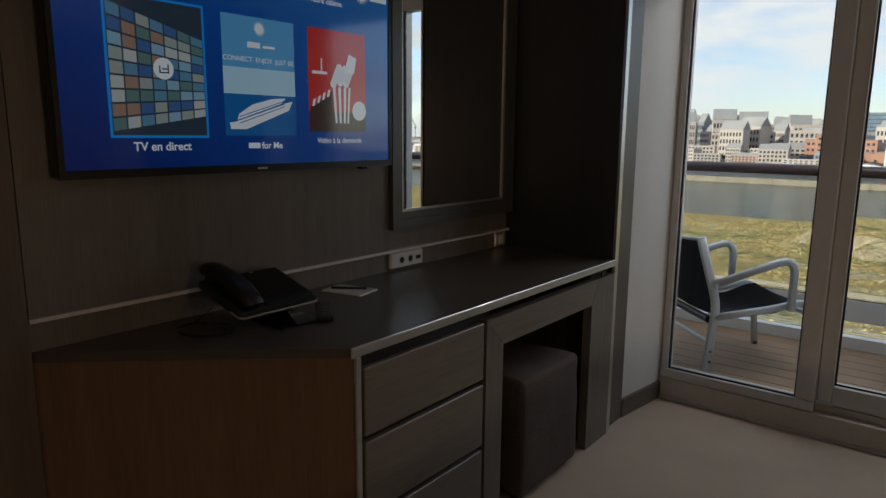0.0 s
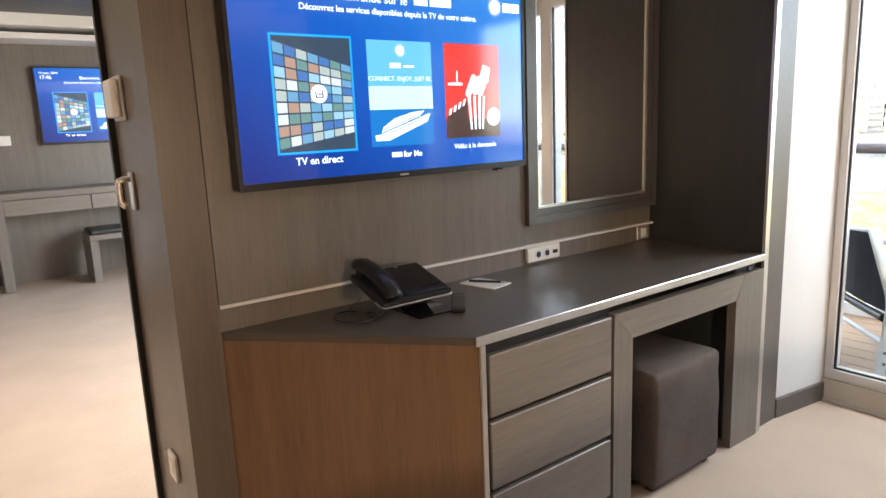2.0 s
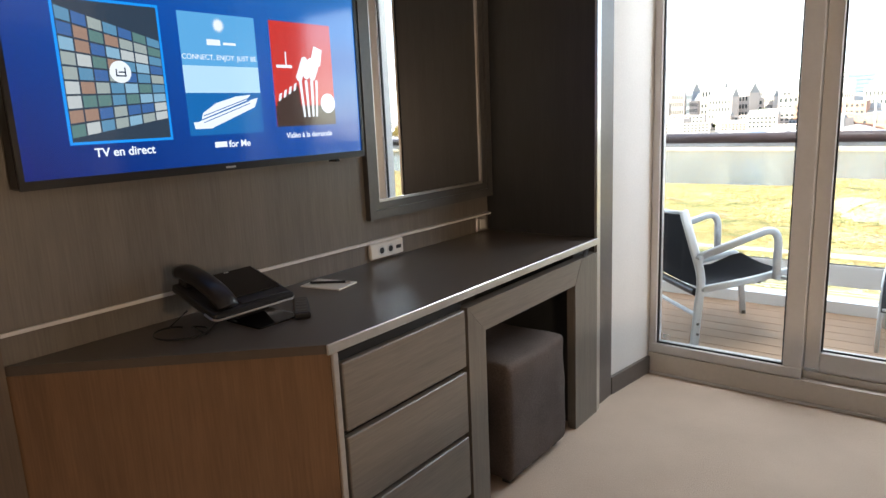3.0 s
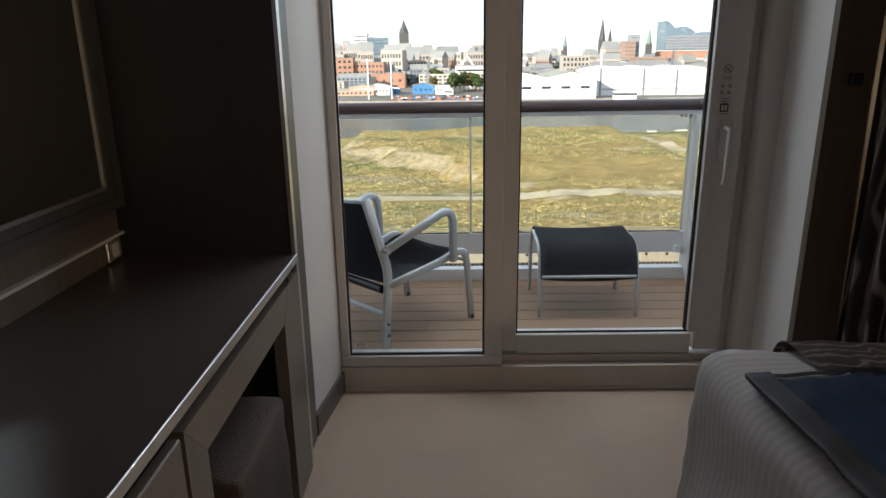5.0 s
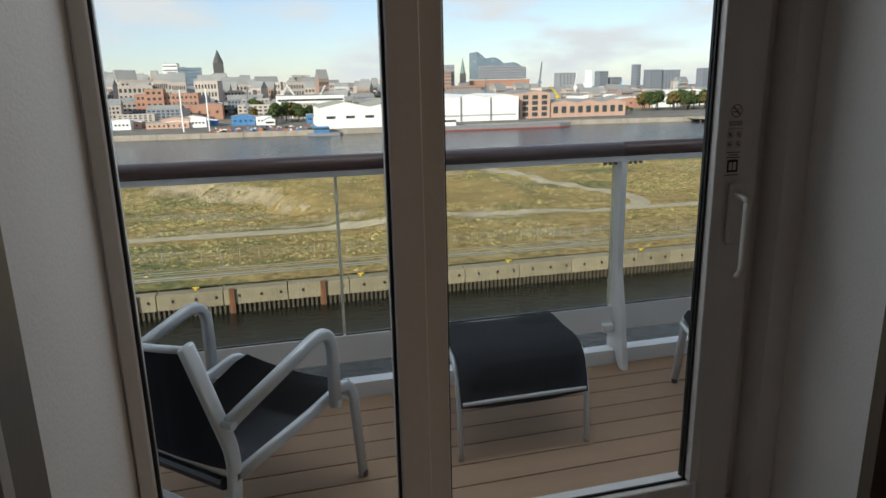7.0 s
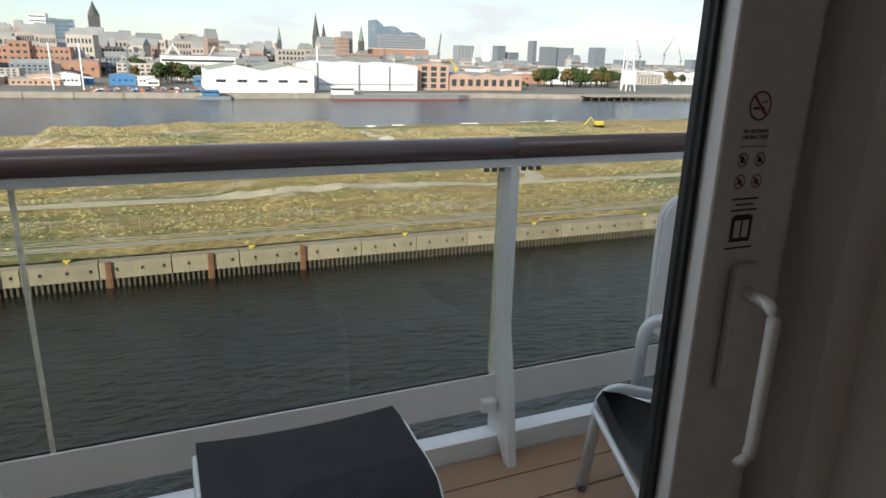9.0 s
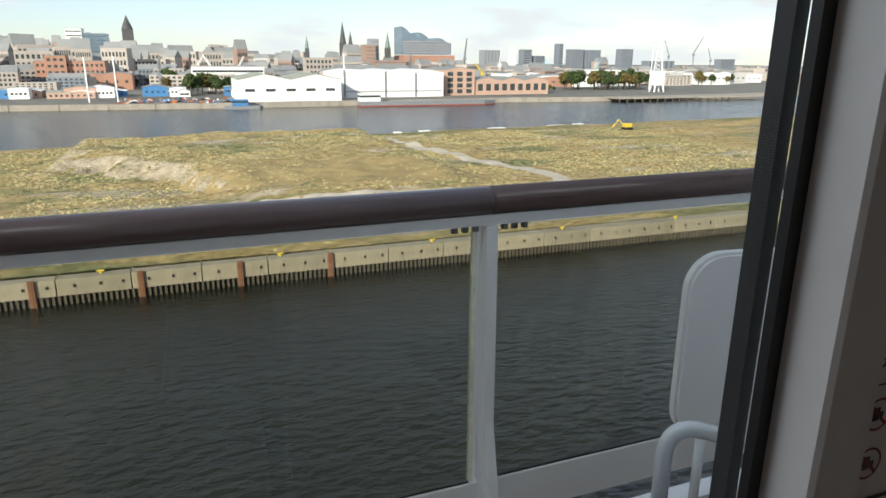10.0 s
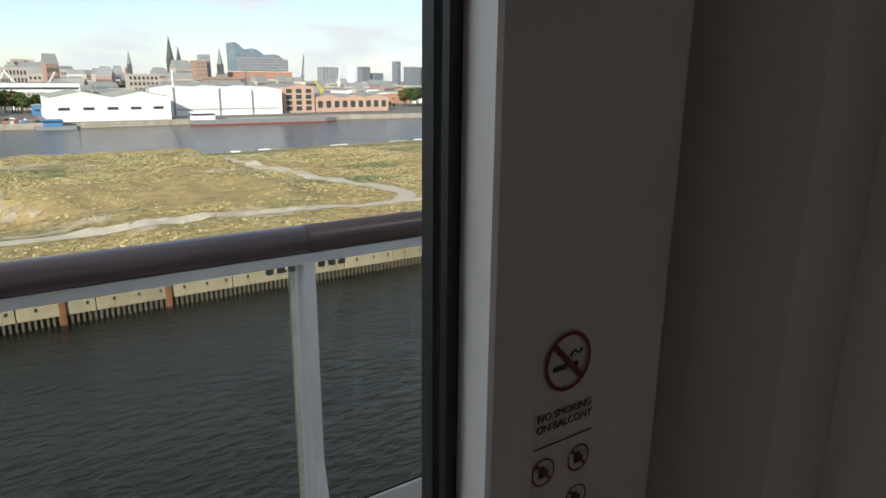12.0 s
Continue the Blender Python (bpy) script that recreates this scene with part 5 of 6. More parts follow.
track("road_along", [(-165, 152), (-30, 147), (10, 145.3), (70, 145), (130, 143), (300, 150)], 4.0, "pale gravel track along the quay")
track("road_across", [(84, 144.5), (94, 152), (86, 185), (77, 234), (74, 262)], 5.0, "pale gravel track to the river bank")
track("road_rail_bed", [(-168, 117), (50, 114), (440, 112)], 2.2, "grey railway bed along the quay", M_RAILBED)
for off in (-0.72, 0.72, 3.2, 4.6):
    bm = bmesh.new()
    box(bm, -168, 440, -0.07, 0.07, 0, 0.12)
    bm.transform(pose(0, 114.0 + off, LZ + 0.05, 0, 0, -0.5))
    solid("rail", bm, M_STEEL, "steel rail beside the quay", "rail", group="quay rails")

# a stand of tall brown grass on the open ground
bm = bmesh.new()
GC = (38.0, 168.0)
rings = []
for k in range(1, 15):
    row = []
    for i in range(72):
        a = 2 * math.pi * i / 72
        r = k / 14 * (1 + 0.16 * noise.noise((math.cos(a) * 3, math.sin(a) * 3, 1)) + 0.07 * noise.noise((math.cos(a) * 11, math.sin(a) * 11, 4)))
        x, y = GC[0] + 38 * r * math.cos(a), GC[1] + 15.5 * r * math.sin(a) - 0.09 * 38 * r * math.cos(a)
        row.append(bm.verts.new((x, y, land_z(x, y) + 0.10 * (k < 14) - 0.05 * (k == 14) + 0.12 * noise.noise((x, y, 0)))))
    rings.append(row)
bm.faces.new(rings[0])
for a, b in zip(rings, rings[1:]):
    for i in range(72):
        bm.faces.new((a[i], a[(i + 1) % 72], b[(i + 1) % 72], b[i]))
solid("brown_grass", bm, M_BROWNGRASS, "stand of tall brown dry grass", "grass", "stuff", smooth=True)

# tufts of grass and weeds over the open ground
def tuft_material():
    m, n, l, b = nodes_of("grass_tufts")
    geo, rp = n.new("ShaderNodeNewGeometry"), n.new("ShaderNodeValToRGB")
    e = rp.color_ramp.elements
    e[0].color, e[1].color = (0.13, 0.14, 0.060, 1), (0.52, 0.41, 0.20, 1)
    e.new(0.5).color = (0.33, 0.285, 0.135, 1)
    l.new(geo.outputs["Random Per Island"], rp.inputs[0])
    l.new(rp.outputs[0], b.inputs["Base Color"])
    b.inputs["Roughness"].default_value = 0.95
    b.inputs["Specular IOR Level"].default_value = 0.1
    return m


tr = random.Random(21)
verts, faces = [], []
while len(verts) < 7 * 17000:
    x, y = tr.uniform(-110, 190), 109 + 160 * tr.random() ** 0.9
    if y > near_bank(x) - 3 or abs(y - 146) < 3.6 or (71 < x < 98 and 146 < y < 262 and abs(x - 96 + 0.19 * (y - 152)) < 6) or (y < 121 and tr.random() < 0.8):
        continue
    if noise.noise((x * 0.035, y * 0.06, 3)) + 0.5 * noise.noise((x * 0.11, y * 0.17, 6)) < tr.uniform(-0.35, 0.15):
        continue
    z, r, h, k = land_z(x, y), tr.uniform(0.2, 0.62), tr.uniform(0.10, 0.36), len(verts)
    a0 = tr.uniform(0, 6.3)
    for q in range(6):
        a = a0 + q * math.pi / 3
        w = r * tr.uniform(0.6, 1.25)
        verts.append((x + w * 1.5 * math.cos(a), y + w * math.sin(a), z - 0.05))
    verts.append((x + tr.uniform(-0.2, 0.2), y, z + h))
    faces += [(k + q, k + (q + 1) % 6, k + 6) for q in range(6)]
tm = bpy.data.meshes.new("grass_tufts")
tm.from_pydata(verts, [], faces)
tm.materials.append(tuft_material())
tagged(new("grass_tufts", tm), "tufts of dry grass and weeds on the open ground", "grass", "", "stuff")

# quay wall of concrete blocks over sheet piling
QA = math.atan2(-0.6, 80)


def quay(x, y=0.0):
    return pose(x, 105.2 + x * math.tan(QA) + y, 0, 0, 0, math.degrees(QA))


qw = thing("quay_wall", "weathered concrete quay wall on steel sheet piles", "quay wall", (0, 105.2, WZ), kind="structure")
QLEN = 9.9
blk = box(bmesh.new(), 0.06, QLEN - 0.06, 0.0, 3.4, LZ - 2.5, LZ, bevel=0.06)
blk_mesh = finish("block", blk, M_CONC)
# black boxes on the block face, coloured as the shade inside ladder recesses
bm = bmesh.new()
for k in (2.2, 5.6, 8.6):
    box(bm, k, k + 0.35, -0.12, -0.005, LZ - 1.3, LZ - 0.85)
rec_mesh = finish("recess", bm, M_DARK)
for i in range(-17, 42):
    m = quay(19.8 + i * QLEN)
    for nm, me in (("block", blk_mesh), ("ladder_recess", rec_mesh)):
        o = new(nm, me)
        o.parent = qw
        o.matrix_basis = Matrix.Translation((0, -105.2, -WZ)) @ m
bm = bmesh.new()
for i in range(0, 760):
    m = quay(-145 + i * 0.75)
    p = m.translation
    box(bm, p.x, p.x + 0.34, p.y - 0.15, p.y + 0.4, WZ - 0.4, LZ - 2.45)
o = part("sheet_piles", bm, M_PILE, qw)
o["kind"] = "stuff"
# near-black backing, its colour standing for the shade between the piles
bm = bmesh.new()
m = quay(-150)
box(bm, 0, 590, 0.35, 0.8, WZ - 0.4, LZ - 2.5)
bm.transform(m)
part("pile_back", bm, M_DARK, qw)
fend = finish("fender", box(box(bmesh.new(), -0.45, 0.45, -0.45, 0.0, WZ - 0.2, LZ + 0.25, bevel=0.08), -0.12, 0.12, -0.5, -0.45, WZ, LZ), M_RUST)
for i in range(-12, 1):
    o = new("fender", fend)
    o.parent = qw
    o.matrix_basis = Matrix.Translation((0, -105.2, -WZ)) @ quay(19.8 + i * 14.2)
bol = bmesh.new()
sweep(bol, [(0, 0, 0), (0, 0, 0.35)], 0.22, seg=12)
sweep(bol, [(-0.5, 0, 0.40), (0.5, 0, 0.40)], 0.14, seg=10)
bol_me = finish("bollard", bol, M_YELLOW)
for i in range(-6, 12):
    o = new("bollard", bol_me)
    tagged(o, "yellow mooring bollard on the quay", "bollard", "quay bollards")
    q = quay(38 + i * 26, 1.4)
    o.matrix_basis = Matrix.Translation((q.translation.x, q.translation.y, LZ + 0.0))

# wire fence
fn = thing("fence", "grey wire fence on steel posts", "fence", (0, 116, LZ))
post_me = finish("post", B(-0.05, 0.05, -0.05, 0.05, 0, 2.0), M_STEEL)
for i in range(100):
    x = -110 + i * 3.4
    y = 124.4 - 0.058 * x
    o = new("post", post_me)
    o.parent = fn
    o.location = (x, y - 116, land_z(x, y) - LZ)
bm = bmesh.new()
for z in (0.5, 1.0, 1.5, 1.95):
    sweep(bm, [(-110, 130.8, LZ + z), (226.6, 111.26, LZ + z)], 0.022, seg=4)
part("wire", bm, M_STEEL, fn)

# far bank
FB = [(-900, 535), (-111, 517), (48, 504), (253, 512), (340, 500), (700, 540), (2200, 700)]


def far_bank(x):
    for (a, b), (c, d) in zip(FB, FB[1:]):
        if a <= x <= c:
            return b + (d - b) * (x - a) / (c - a)
    return FB[-1][1]


bm = bmesh.new()
prism(bm, FB + [(4400, 4500), (-3900, 4500)], WZ - 1, LZ - 0.4)
M_TOWN = mat("town_ground", (0.20, 0.19, 0.165), 0.95, 0, 0.01, 0.35, 0, grain=0.08, spec=0.1)
solid("far_ground", bm, M_TOWN, "grey built-up ground across the river", "ground", "structure")
for (a, b), (c, d) in zip(FB, FB[1:]):
    L = math.hypot(c - a, d - b)
    fq = B(0, L, -0.6, 0.0, WZ - 0.5, LZ + 0.1)
    n = int(L / 30)
    for i in range(min(n, 40)):
        box(fq, i * 30, i * 30 + 0.9, -1.1, -0.6, WZ - 0.4, LZ + 0.2)
    fq.transform(pose(a, b, 0, 0, 0, math.degrees(math.atan2(d - b, c - a))))
    solid("far_quay_wall", fq, M_FARCONC, "pale concrete quay across the river", "quay wall", "structure")


def windows(parent, x0, x1, y, zs, n, w, h, material=M_WIN):
    """Rows of windows set in a face that looks towards the water, one part a window."""
    me = finish("window", B(-w / 2, w / 2, -0.25, 0.3, -h / 2, h / 2), material)
    o0 = ORIGIN[parent]
    for z in zs:
        for i in range(n):
            o = new("window", me)
            o.parent = parent
            o.location = Vector((x0 + (x1 - x0) * (i + 0.5) / n, y, z)) - o0


def house(name, label, x0, x1, y, depth, z1, material, roof=M_ROOF, gable=0.0, rows=0, n=0, w=2.0, h=2.2, z0=LZ - 0.5, gables=1):
    hs = thing(name, label, "building", ((x0 + x1) / 2, y + depth / 2, z0))
    bm = bmesh.new()
    rf = bmesh.new()
    g = (x1 - x0) / gables
    for k in range(gables):
        a, b = x0 + k * g, x0 + (k + 1) * g
        mid = (a + b) / 2
        out = [(a, z0), (b, z0), (b, z1), (mid, z1 + gable), (a, z1)] if gable else [(a, z0), (b, z0), (b, z1), (a, z1)]
        f, r = [bm.verts.new((p, y, q)) for p, q in out], [bm.verts.new((p, y + depth, q)) for p, q in out]
        bm.faces.new(f), bm.faces.new(r[::-1])
        for i in range(len(out)):
            bm.faces.new((f[i], r[i], r[(i + 1) % len(out)], f[(i + 1) % len(out)]))
        tops = [(a - 0.3, z1 + 0.05), (mid, z1 + gable + 0.05), (b + 0.3, z1 + 0.05)]
        lo = [rf.verts.new((p, y - 0.4, q)) for p, q in tops] + [rf.verts.new((p, y - 0.4, q + 0.5)) for p, q in tops[::-1]]
        hi = [rf.verts.new((p, y + depth + 0.4, q)) for p, q in tops] + [rf.verts.new((p, y + depth + 0.4, q + 0.5)) for p, q in tops[::-1]]
        rf.faces.new(lo), rf.faces.new(hi[::-1])
        for i in range(6):
            rf.faces.new((lo[i], hi[i], hi[(i + 1) % 6], lo[(i + 1) % 6]))
    part("wall", bm, material, hs)
    part("roof", rf, roof, hs)
    if rows:
        fh = (z1 - z0) / (rows + 0.4)
        windows(hs, x0 + 1, x1 - 1, y, [z0 + fh * (k + 0.75) for k in range(rows)], n, w, h)
    return hs


def by_az(name, label, az0, az1, dist, slope, depth, material, **k):
    x0, x1 = spot(az0, dist)[0], spot(az1, dist)[0]
    return house(name, label, x0, x1, spot(az0, dist)[1], depth, level(slope, (az0 + az1) / 2, dist), material, **k)


# white sheds along the far quay
wh = by_az("white_shed", "low white shed with a grey-green roof", 6.1, 14.6, 445, -0.0385, 70, M_WHITEB, roof=M_GREENROOF, gable=4.0, gables=2, rows=1, n=5, w=7.0, h=2.0)
wh = by_az("white_warehouse", "long white riverside warehouse with dark downpipes", 14.7, 23.4, 480, -0.0235, 80, M_WHITEB, roof=M_WHITEB, gable=2.5, gables=3, rows=0)
for a in (14.9, 18.4, 21.0):
    x, y = spot(a, 480)
    part("downpipe", B(x - 0.7, x + 0.7, y - 0.6, y - 0.01, LZ, level(-0.022, a, 480)), M_GREY, wh)
windows(wh, spot(15, 480)[0], spot(23.2, 480)[0], spot(15, 480)[1], [LZ + 4.6], 44, 1.1, 1.3, M_GREY)
by_az("brick_hall", "pale brick hall with tall windows", 23.5, 26.1, 492, -0.0150, 60, M_PALEBRICK, gable=2.5, rows=4, n=3, w=5.2, h=3.6)
by_az("brick_workshop", "pale brick workshop with a saw-tooth gable row", 26.15, 32.4, 494, -0.0262, 50, M_PALEBRICK, gable=2.6, gables=3, rows=1, n=9, w=4.6, h=6.0)
by_az("red_factory", "red brick factory with rows of white windows", -8.3, -3.6, 700, -0.024, 40, M_BRICK, rows=4, n=14, w=2.2, h=2.6)
by_az("red_factory_tower", "tall red brick stair block", -7.6, -6.2, 695, -0.018, 20, M_BRICK, rows=5, n=3, w=3.0, h=2.6)
by_az("red_factory_hall", "low red brick hall with gables", -6.1, -1.8, 680, -0.0395, 30, M_BRICK, gable=2.0, gables=2, rows=1, n=6, w=2.4, h=2.6)
by_az("office_block", "white office block with ribbon windows", 2.6, 8.3, 640, -0.0235, 30, M_WHITEB, rows=3, n=16, w=4.0, h=2.0)
rnd = random.Random(11)
for i in range(26):
    az = -14 + 20 * rnd.random()
    d = 405 + 90 * rnd.random()
    if d < far_bank(spot(az, d)[0]) + 12:
        d = far_bank(spot(az, d)[0]) + 12 + 30 * rnd.random()
    hgt = rnd.choice((4, 5, 6, 7))
    wd = rnd.uniform(8, 26)
    x, y = spot(az, d)
    house("yard_shed", "low harbour shed on the far quay", x, x + wd, y, rnd.uniform(10, 20), LZ + hgt, rnd.choice((M_WHITEB, M_WHITEB, M_CITY[0], M_PALEBRICK, M_BLUE)), roof=rnd.choice((M_ROOF, M_GREENROOF, M_WHITEB)), gable=rnd.choice((0.6, 1.5, 2.0)), rows=1, n=4, w=1.6, h=1.5)
for i in range(24):
    az = 24 + 26 * rnd.random()
    d = 600 + 300 * rnd.random()
    x, y = spot(az, d)
    wd = rnd.uniform(30, 80)
    house("harbour_hall", "long pale hall behind the river sheds", x, x + wd, y, 40, LZ + rnd.uniform(8, 17), rnd.choice((M_WHITEB, M_WHITEB, M_CITY[0], M_BRICK)), roof=rnd.choice((M_WHITEB, M_ROOF)), gable=1.5, gables=2, rows=1, n=6, w=3.0, h=1.6)

# parked cars and containers of the yard
rc2 = [M_WHITEPL, M_GREY, M_BLUE, M_ORANGE, M_BLACK, M_HULLRED]
car_body = bmesh.new()
box(car_body, -2.1, 2.1, -0.85, 0.85, 0.3, 0.85, bevel=0.15)
box(car_body, -1.2, 1.0, -0.75, 0.75, 0.80, 1.45, bevel=0.2)
car_me = [finish("car", car_body.copy(), m) for m in rc2]
car_body.free()
for i in range(90):
    az, d = rnd.uniform(-3, 6), rnd.uniform(425, 500)
    x, y = spot(az, d)
    if y < far_bank(x) + 6:
        y = far_bank(x) + 6 + rnd.random() * 30
    o = new("car", rnd.choice(car_me))
    o.matrix_basis = pose(x, y, LZ - 0.38 - 0.3, 0, 0, rnd.choice((0, 90)) + rnd.uniform(-5, 5))
    tagged(o, "small parked car on the far quay", "car", "parked cars")

# the old town behind: many houses sharing a few shapes
city_me = []
for v, mm in enumerate(M_CITY):
    bm = B(-1, 1, 0, 1.2, 0, 1)
    me = finish("city_house", bm, mm)
    bm = bmesh.new()
    bm.from_mesh(me)
    me.materials.append(M_WIN)
    me.materials.append(M_ROOF)
    for r in range(4):
        for c in range(7):
            k = len(bm.faces)
            box(bm, -0.93 + c * 0.27, -0.93 + c * 0.27 + 0.15, -0.012, 0.01, 0.12 + r * 0.22, 0.24 + r * 0.22)
            bm.faces.ensure_lookup_table()
            for f in bm.faces[k:]:
                f.material_index = 1
    if v % 2:
        k = len(bm.faces)
        mitre(bm, [(-0.02, 1.001), (0.6, 1.28), (1.22, 1.001)], -1.02, 1.02)
        bm.faces.ensure_lookup_table()
        for f in bm.faces[k:]:
            f.material_index = 2
    bm.to_mesh(me)
    bm.free()
    city_me.append(me)
far_town = bmesh.new()
for i in range(1500):
    az = rnd.uniform(-50, 56)
    d = 620 + 1900 * rnd.random()
    if 34 < az < 40 and d < 800:
        continue
    x, y = spot(az, d)
    hgt = rnd.uniform(9, 20) if d < 850 else max(8, level(rnd.uniform(-0.024, -0.004) + (0.010 if rnd.random() < 0.05 else 0), az, d) - LZ)
    me, turn = rnd.choice(city_me), Matrix.Translation((x, y, LZ - 0.5)) @ Matrix.Rotation(rnd.uniform(-0.5, 0.5), 4, "Z") @ Matrix.Diagonal((rnd.uniform(6, 20), rnd.uniform(8, 18), hgt, 1))
    if i >= 290:
        tmp = me.copy()
        tmp.transform(turn)
        far_town.from_mesh(tmp)
        bpy.data.meshes.remove(tmp)
        continue
    o = new("city_building", me)
    o.matrix_basis = turn
    tagged(o, "distant town building with rows of windows", "building", "town buildings")


ft = solid("far_town", far_town, M_CITY[4], "dense distant town houses", "building", "stuff")
ft.data.materials.append(M_WIN)
ft.data.materials.append(M_ROOF)


def spire(name, label, az, dist, top, width, body, material=M_DKSTONE, cap=M_COPPER):
    x, y = spot(az, dist)
    zt, zb = level(top, az, dist), level(body, az, dist)
    ob = thing(name, label, "church", (x, y, LZ - 0.5))
    part("tower", B(x - width / 2, x + width / 2, y, y + width, LZ - 0.5, zb), material, ob)
    bm = bmesh.new()
    r = bmesh.ops.create_cone(bm, cap_ends=True, segments=8, radius1=width * 0.56, radius2=0.25, depth=zt - zb)
    bmesh.ops.translate(bm, verts=r["verts"], vec=(x, y + width / 2, (zt + zb) / 2))
    part("spire", bm, cap, ob)
    return ob


sp1 = spire("church_tower", "dark church tower with a columned crown", -1.77, 1900, 0.0375, 25, 0.019, M_DKSTONE, M_DKSTONE)
x, y = spot(-1.77, 1900)
part("lantern", sweep(bmesh.new(), [(x, y + 12, level(0.0189, 0, 1900)), (x, y + 12, level(0.027, 0, 1900))], 10, seg=10), M_DKSTONE, sp1)
spire("church_spire", "slender dark church spire", 14.92, 1700, 0.046, 15, 0.016, M_DKSTONE, M_DKSTONE)
spire("church_spire", "slender dark church spire", 15.55, 1900, 0.033, 14, 0.010, M_DKSTONE, M_DKSTONE)
spire("church_spire", "slender dark church spire", 18.68, 1800, 0.0345, 14, 0.012, M_DKSTONE, M_COPPER)
spire("church_spire", "slender dark church spire", 11.9, 2300, 0.024, 12, 0.006, M_DKSTONE, M_COPPER)
by_az("brick_tower_block", "stepped dark brick tower block", 16.7, 17.6, 1350, 0.0150, 40, M_CITY[1], rows=8, n=5, w=2, h=2)
by_az("brick_tower_block", "stepped dark brick tower block", 17.2, 17.9, 1360, 0.0235, 30, M_CITY[3], rows=8, n=4, w=2, h=2)
by_az("brick_tower_block", "low dark brick warehouse", 16.5, 20.2, 1330, -0.006, 40, M_CITY[1], rows=4, n=18, w=2, h=2)
by_az("hotel_slab", "white and glass hotel slab", -6.0, -4.9, 1500, 0.0165, 40, M_WHITEB, rows=10, n=5, w=5, h=2.2)
by_az("hotel_slab", "blue-grey glass hotel slab", -4.85, -3.2, 1500, 0.0115, 40, M_BLUEGLASS, rows=10, n=12, w=4, h=1.2)
for a, b, t in ((26.8, 28.3, 0.015), (33.2, 33.5, 0.028), (34.2, 35.2, 0.021), (35.4, 36.6, 0.021), (38.3, 39.2, 0.024), (30.2, 30.9, 0.018), (31.2, 32.0, 0.010), (40.4, 42.5, 0.010), (46.0, 47.0, 0.016)):
    by_az("tower_block", "far grey tower block", a, b, 1700, t, 30, M_CITY[3 if a < 30 else 5], rows=9, n=5, w=4, h=2.4)
# concert hall: brick base, glass body and a waved roof
d = 1400
x0, x1 = spot(19.85, d)[0], spot(24.05, d)[0]
eh = thing("concert_hall", "blue glass concert hall with a waved roofline on a brick base", "building", ((x0 + x1) / 2, EYE.y + d, LZ - 0.5))
zb, zt = level(0.004, 22, d), level(0.0275, 22, d)
part("brick_base", B(x0, x1 + 8, EYE.y + d, EYE.y + d + 60, LZ - 0.5, zb), M_BRICK, eh)
bm = bmesh.new()
n = 48
top = []
for i in range(n + 1):
    u = i / n
    top.append((x0 + (x1 - x0) * u, zt + 17 * (1 - u) ** 1.6 - 10 * u + 11.0 * abs(math.cos(math.pi * (u * 2.6 + 0.02))) ** 0.7 - 4))
f = [bm.verts.new((p, EYE.y + d + 1, q)) for p, q in top]
r = [bm.verts.new((p, EYE.y + d + 58, q)) for p, q in top]
fl = [bm.verts.new((p, EYE.y + d + 1, zb + 1.5)) for p, q in top]
rl2 = [bm.verts.new((p, EYE.y + d + 58, zb + 1.5)) for p, q in top]
for i in range(n):
    bm.faces.new((fl[i], fl[i + 1], f[i + 1], f[i]))
    bm.faces.new((f[i], f[i + 1], r[i + 1], r[i]))
    bm.faces.new((rl2[i + 1], rl2[i], r[i], r[i + 1]))
    bm.faces.new((fl[i + 1], fl[i], rl2[i], rl2[i + 1]))
bm.faces.new((fl[0], f[0], r[0], rl2[0]))
bm.faces.new((fl[n], rl2[n], r[n], f[n]))
part("glass_body", bm, M_BLUEGLASS, eh)
windows(eh, x0 + 2, x1 - 2, EYE.y + d + 1, [zb + 6 + 5.5 * k for k in range(5)], 22, 2.6, 2.0, M_PALEBRICK)


def tree_mesh(seed, material):
    """A tapered trunk with limbs and a crown of many small leaf clumps."""
    r = random.Random(seed)
    bm = bmesh.new()
    for i in range(420):
        a, b = r.uniform(0, 2 * math.pi), r.uniform(-0.7, 1)
        lobe = 0.75 + 0.35 * noise.noise((math.cos(a) * 1.6 + seed, math.sin(a) * 1.6, b * 1.6))
        rad = 4.4 * lobe * r.random() ** 0.35
        p = Vector((math.cos(a) * math.sqrt(1 - b * b) * rad, math.sin(a) * math.sqrt(1 - b * b) * rad, 6.6 + b * rad * 0.95))
        s = r.uniform(0.45, 0.95)
        u = Vector((r.uniform(-1, 1), r.uniform(-1, 1), r.uniform(-1, 1))).normalized()
        w = u.orthogonal().normalized()
        q = u.cross(w)
        vs = [bm.verts.new(p + s * (w * c + q * e + u * g)) for c, e, g in ((-1, -0.3, 0), (0, -0.9, 0.3), (1, -0.1, 0), (0.5, 0.8, -0.2), (-0.6, 0.7, 0.25))]
        bm.faces.new(vs)
    crown = finish("crown", bm, material)
    bm = bmesh.new()
    sweep(bm, [(0, 0, 0), (0.1, 0, 2), (0, 0.1, 5)], 0.32, seg=7)
    for k in range(5):
        a = k * 1.26
        sweep(bm, [(0, 0, 3.2 + k * 0.3), (math.cos(a) * 2, math.sin(a) * 2, 6 + 0.3 * k)], 0.11, seg=5)
    return finish("trunk", bm, M_BARK), crown


kinds = [tree_mesh(1, M_LEAF), tree_mesh(2, M_LEAF), tree_mesh(3, M_LEAF2)]


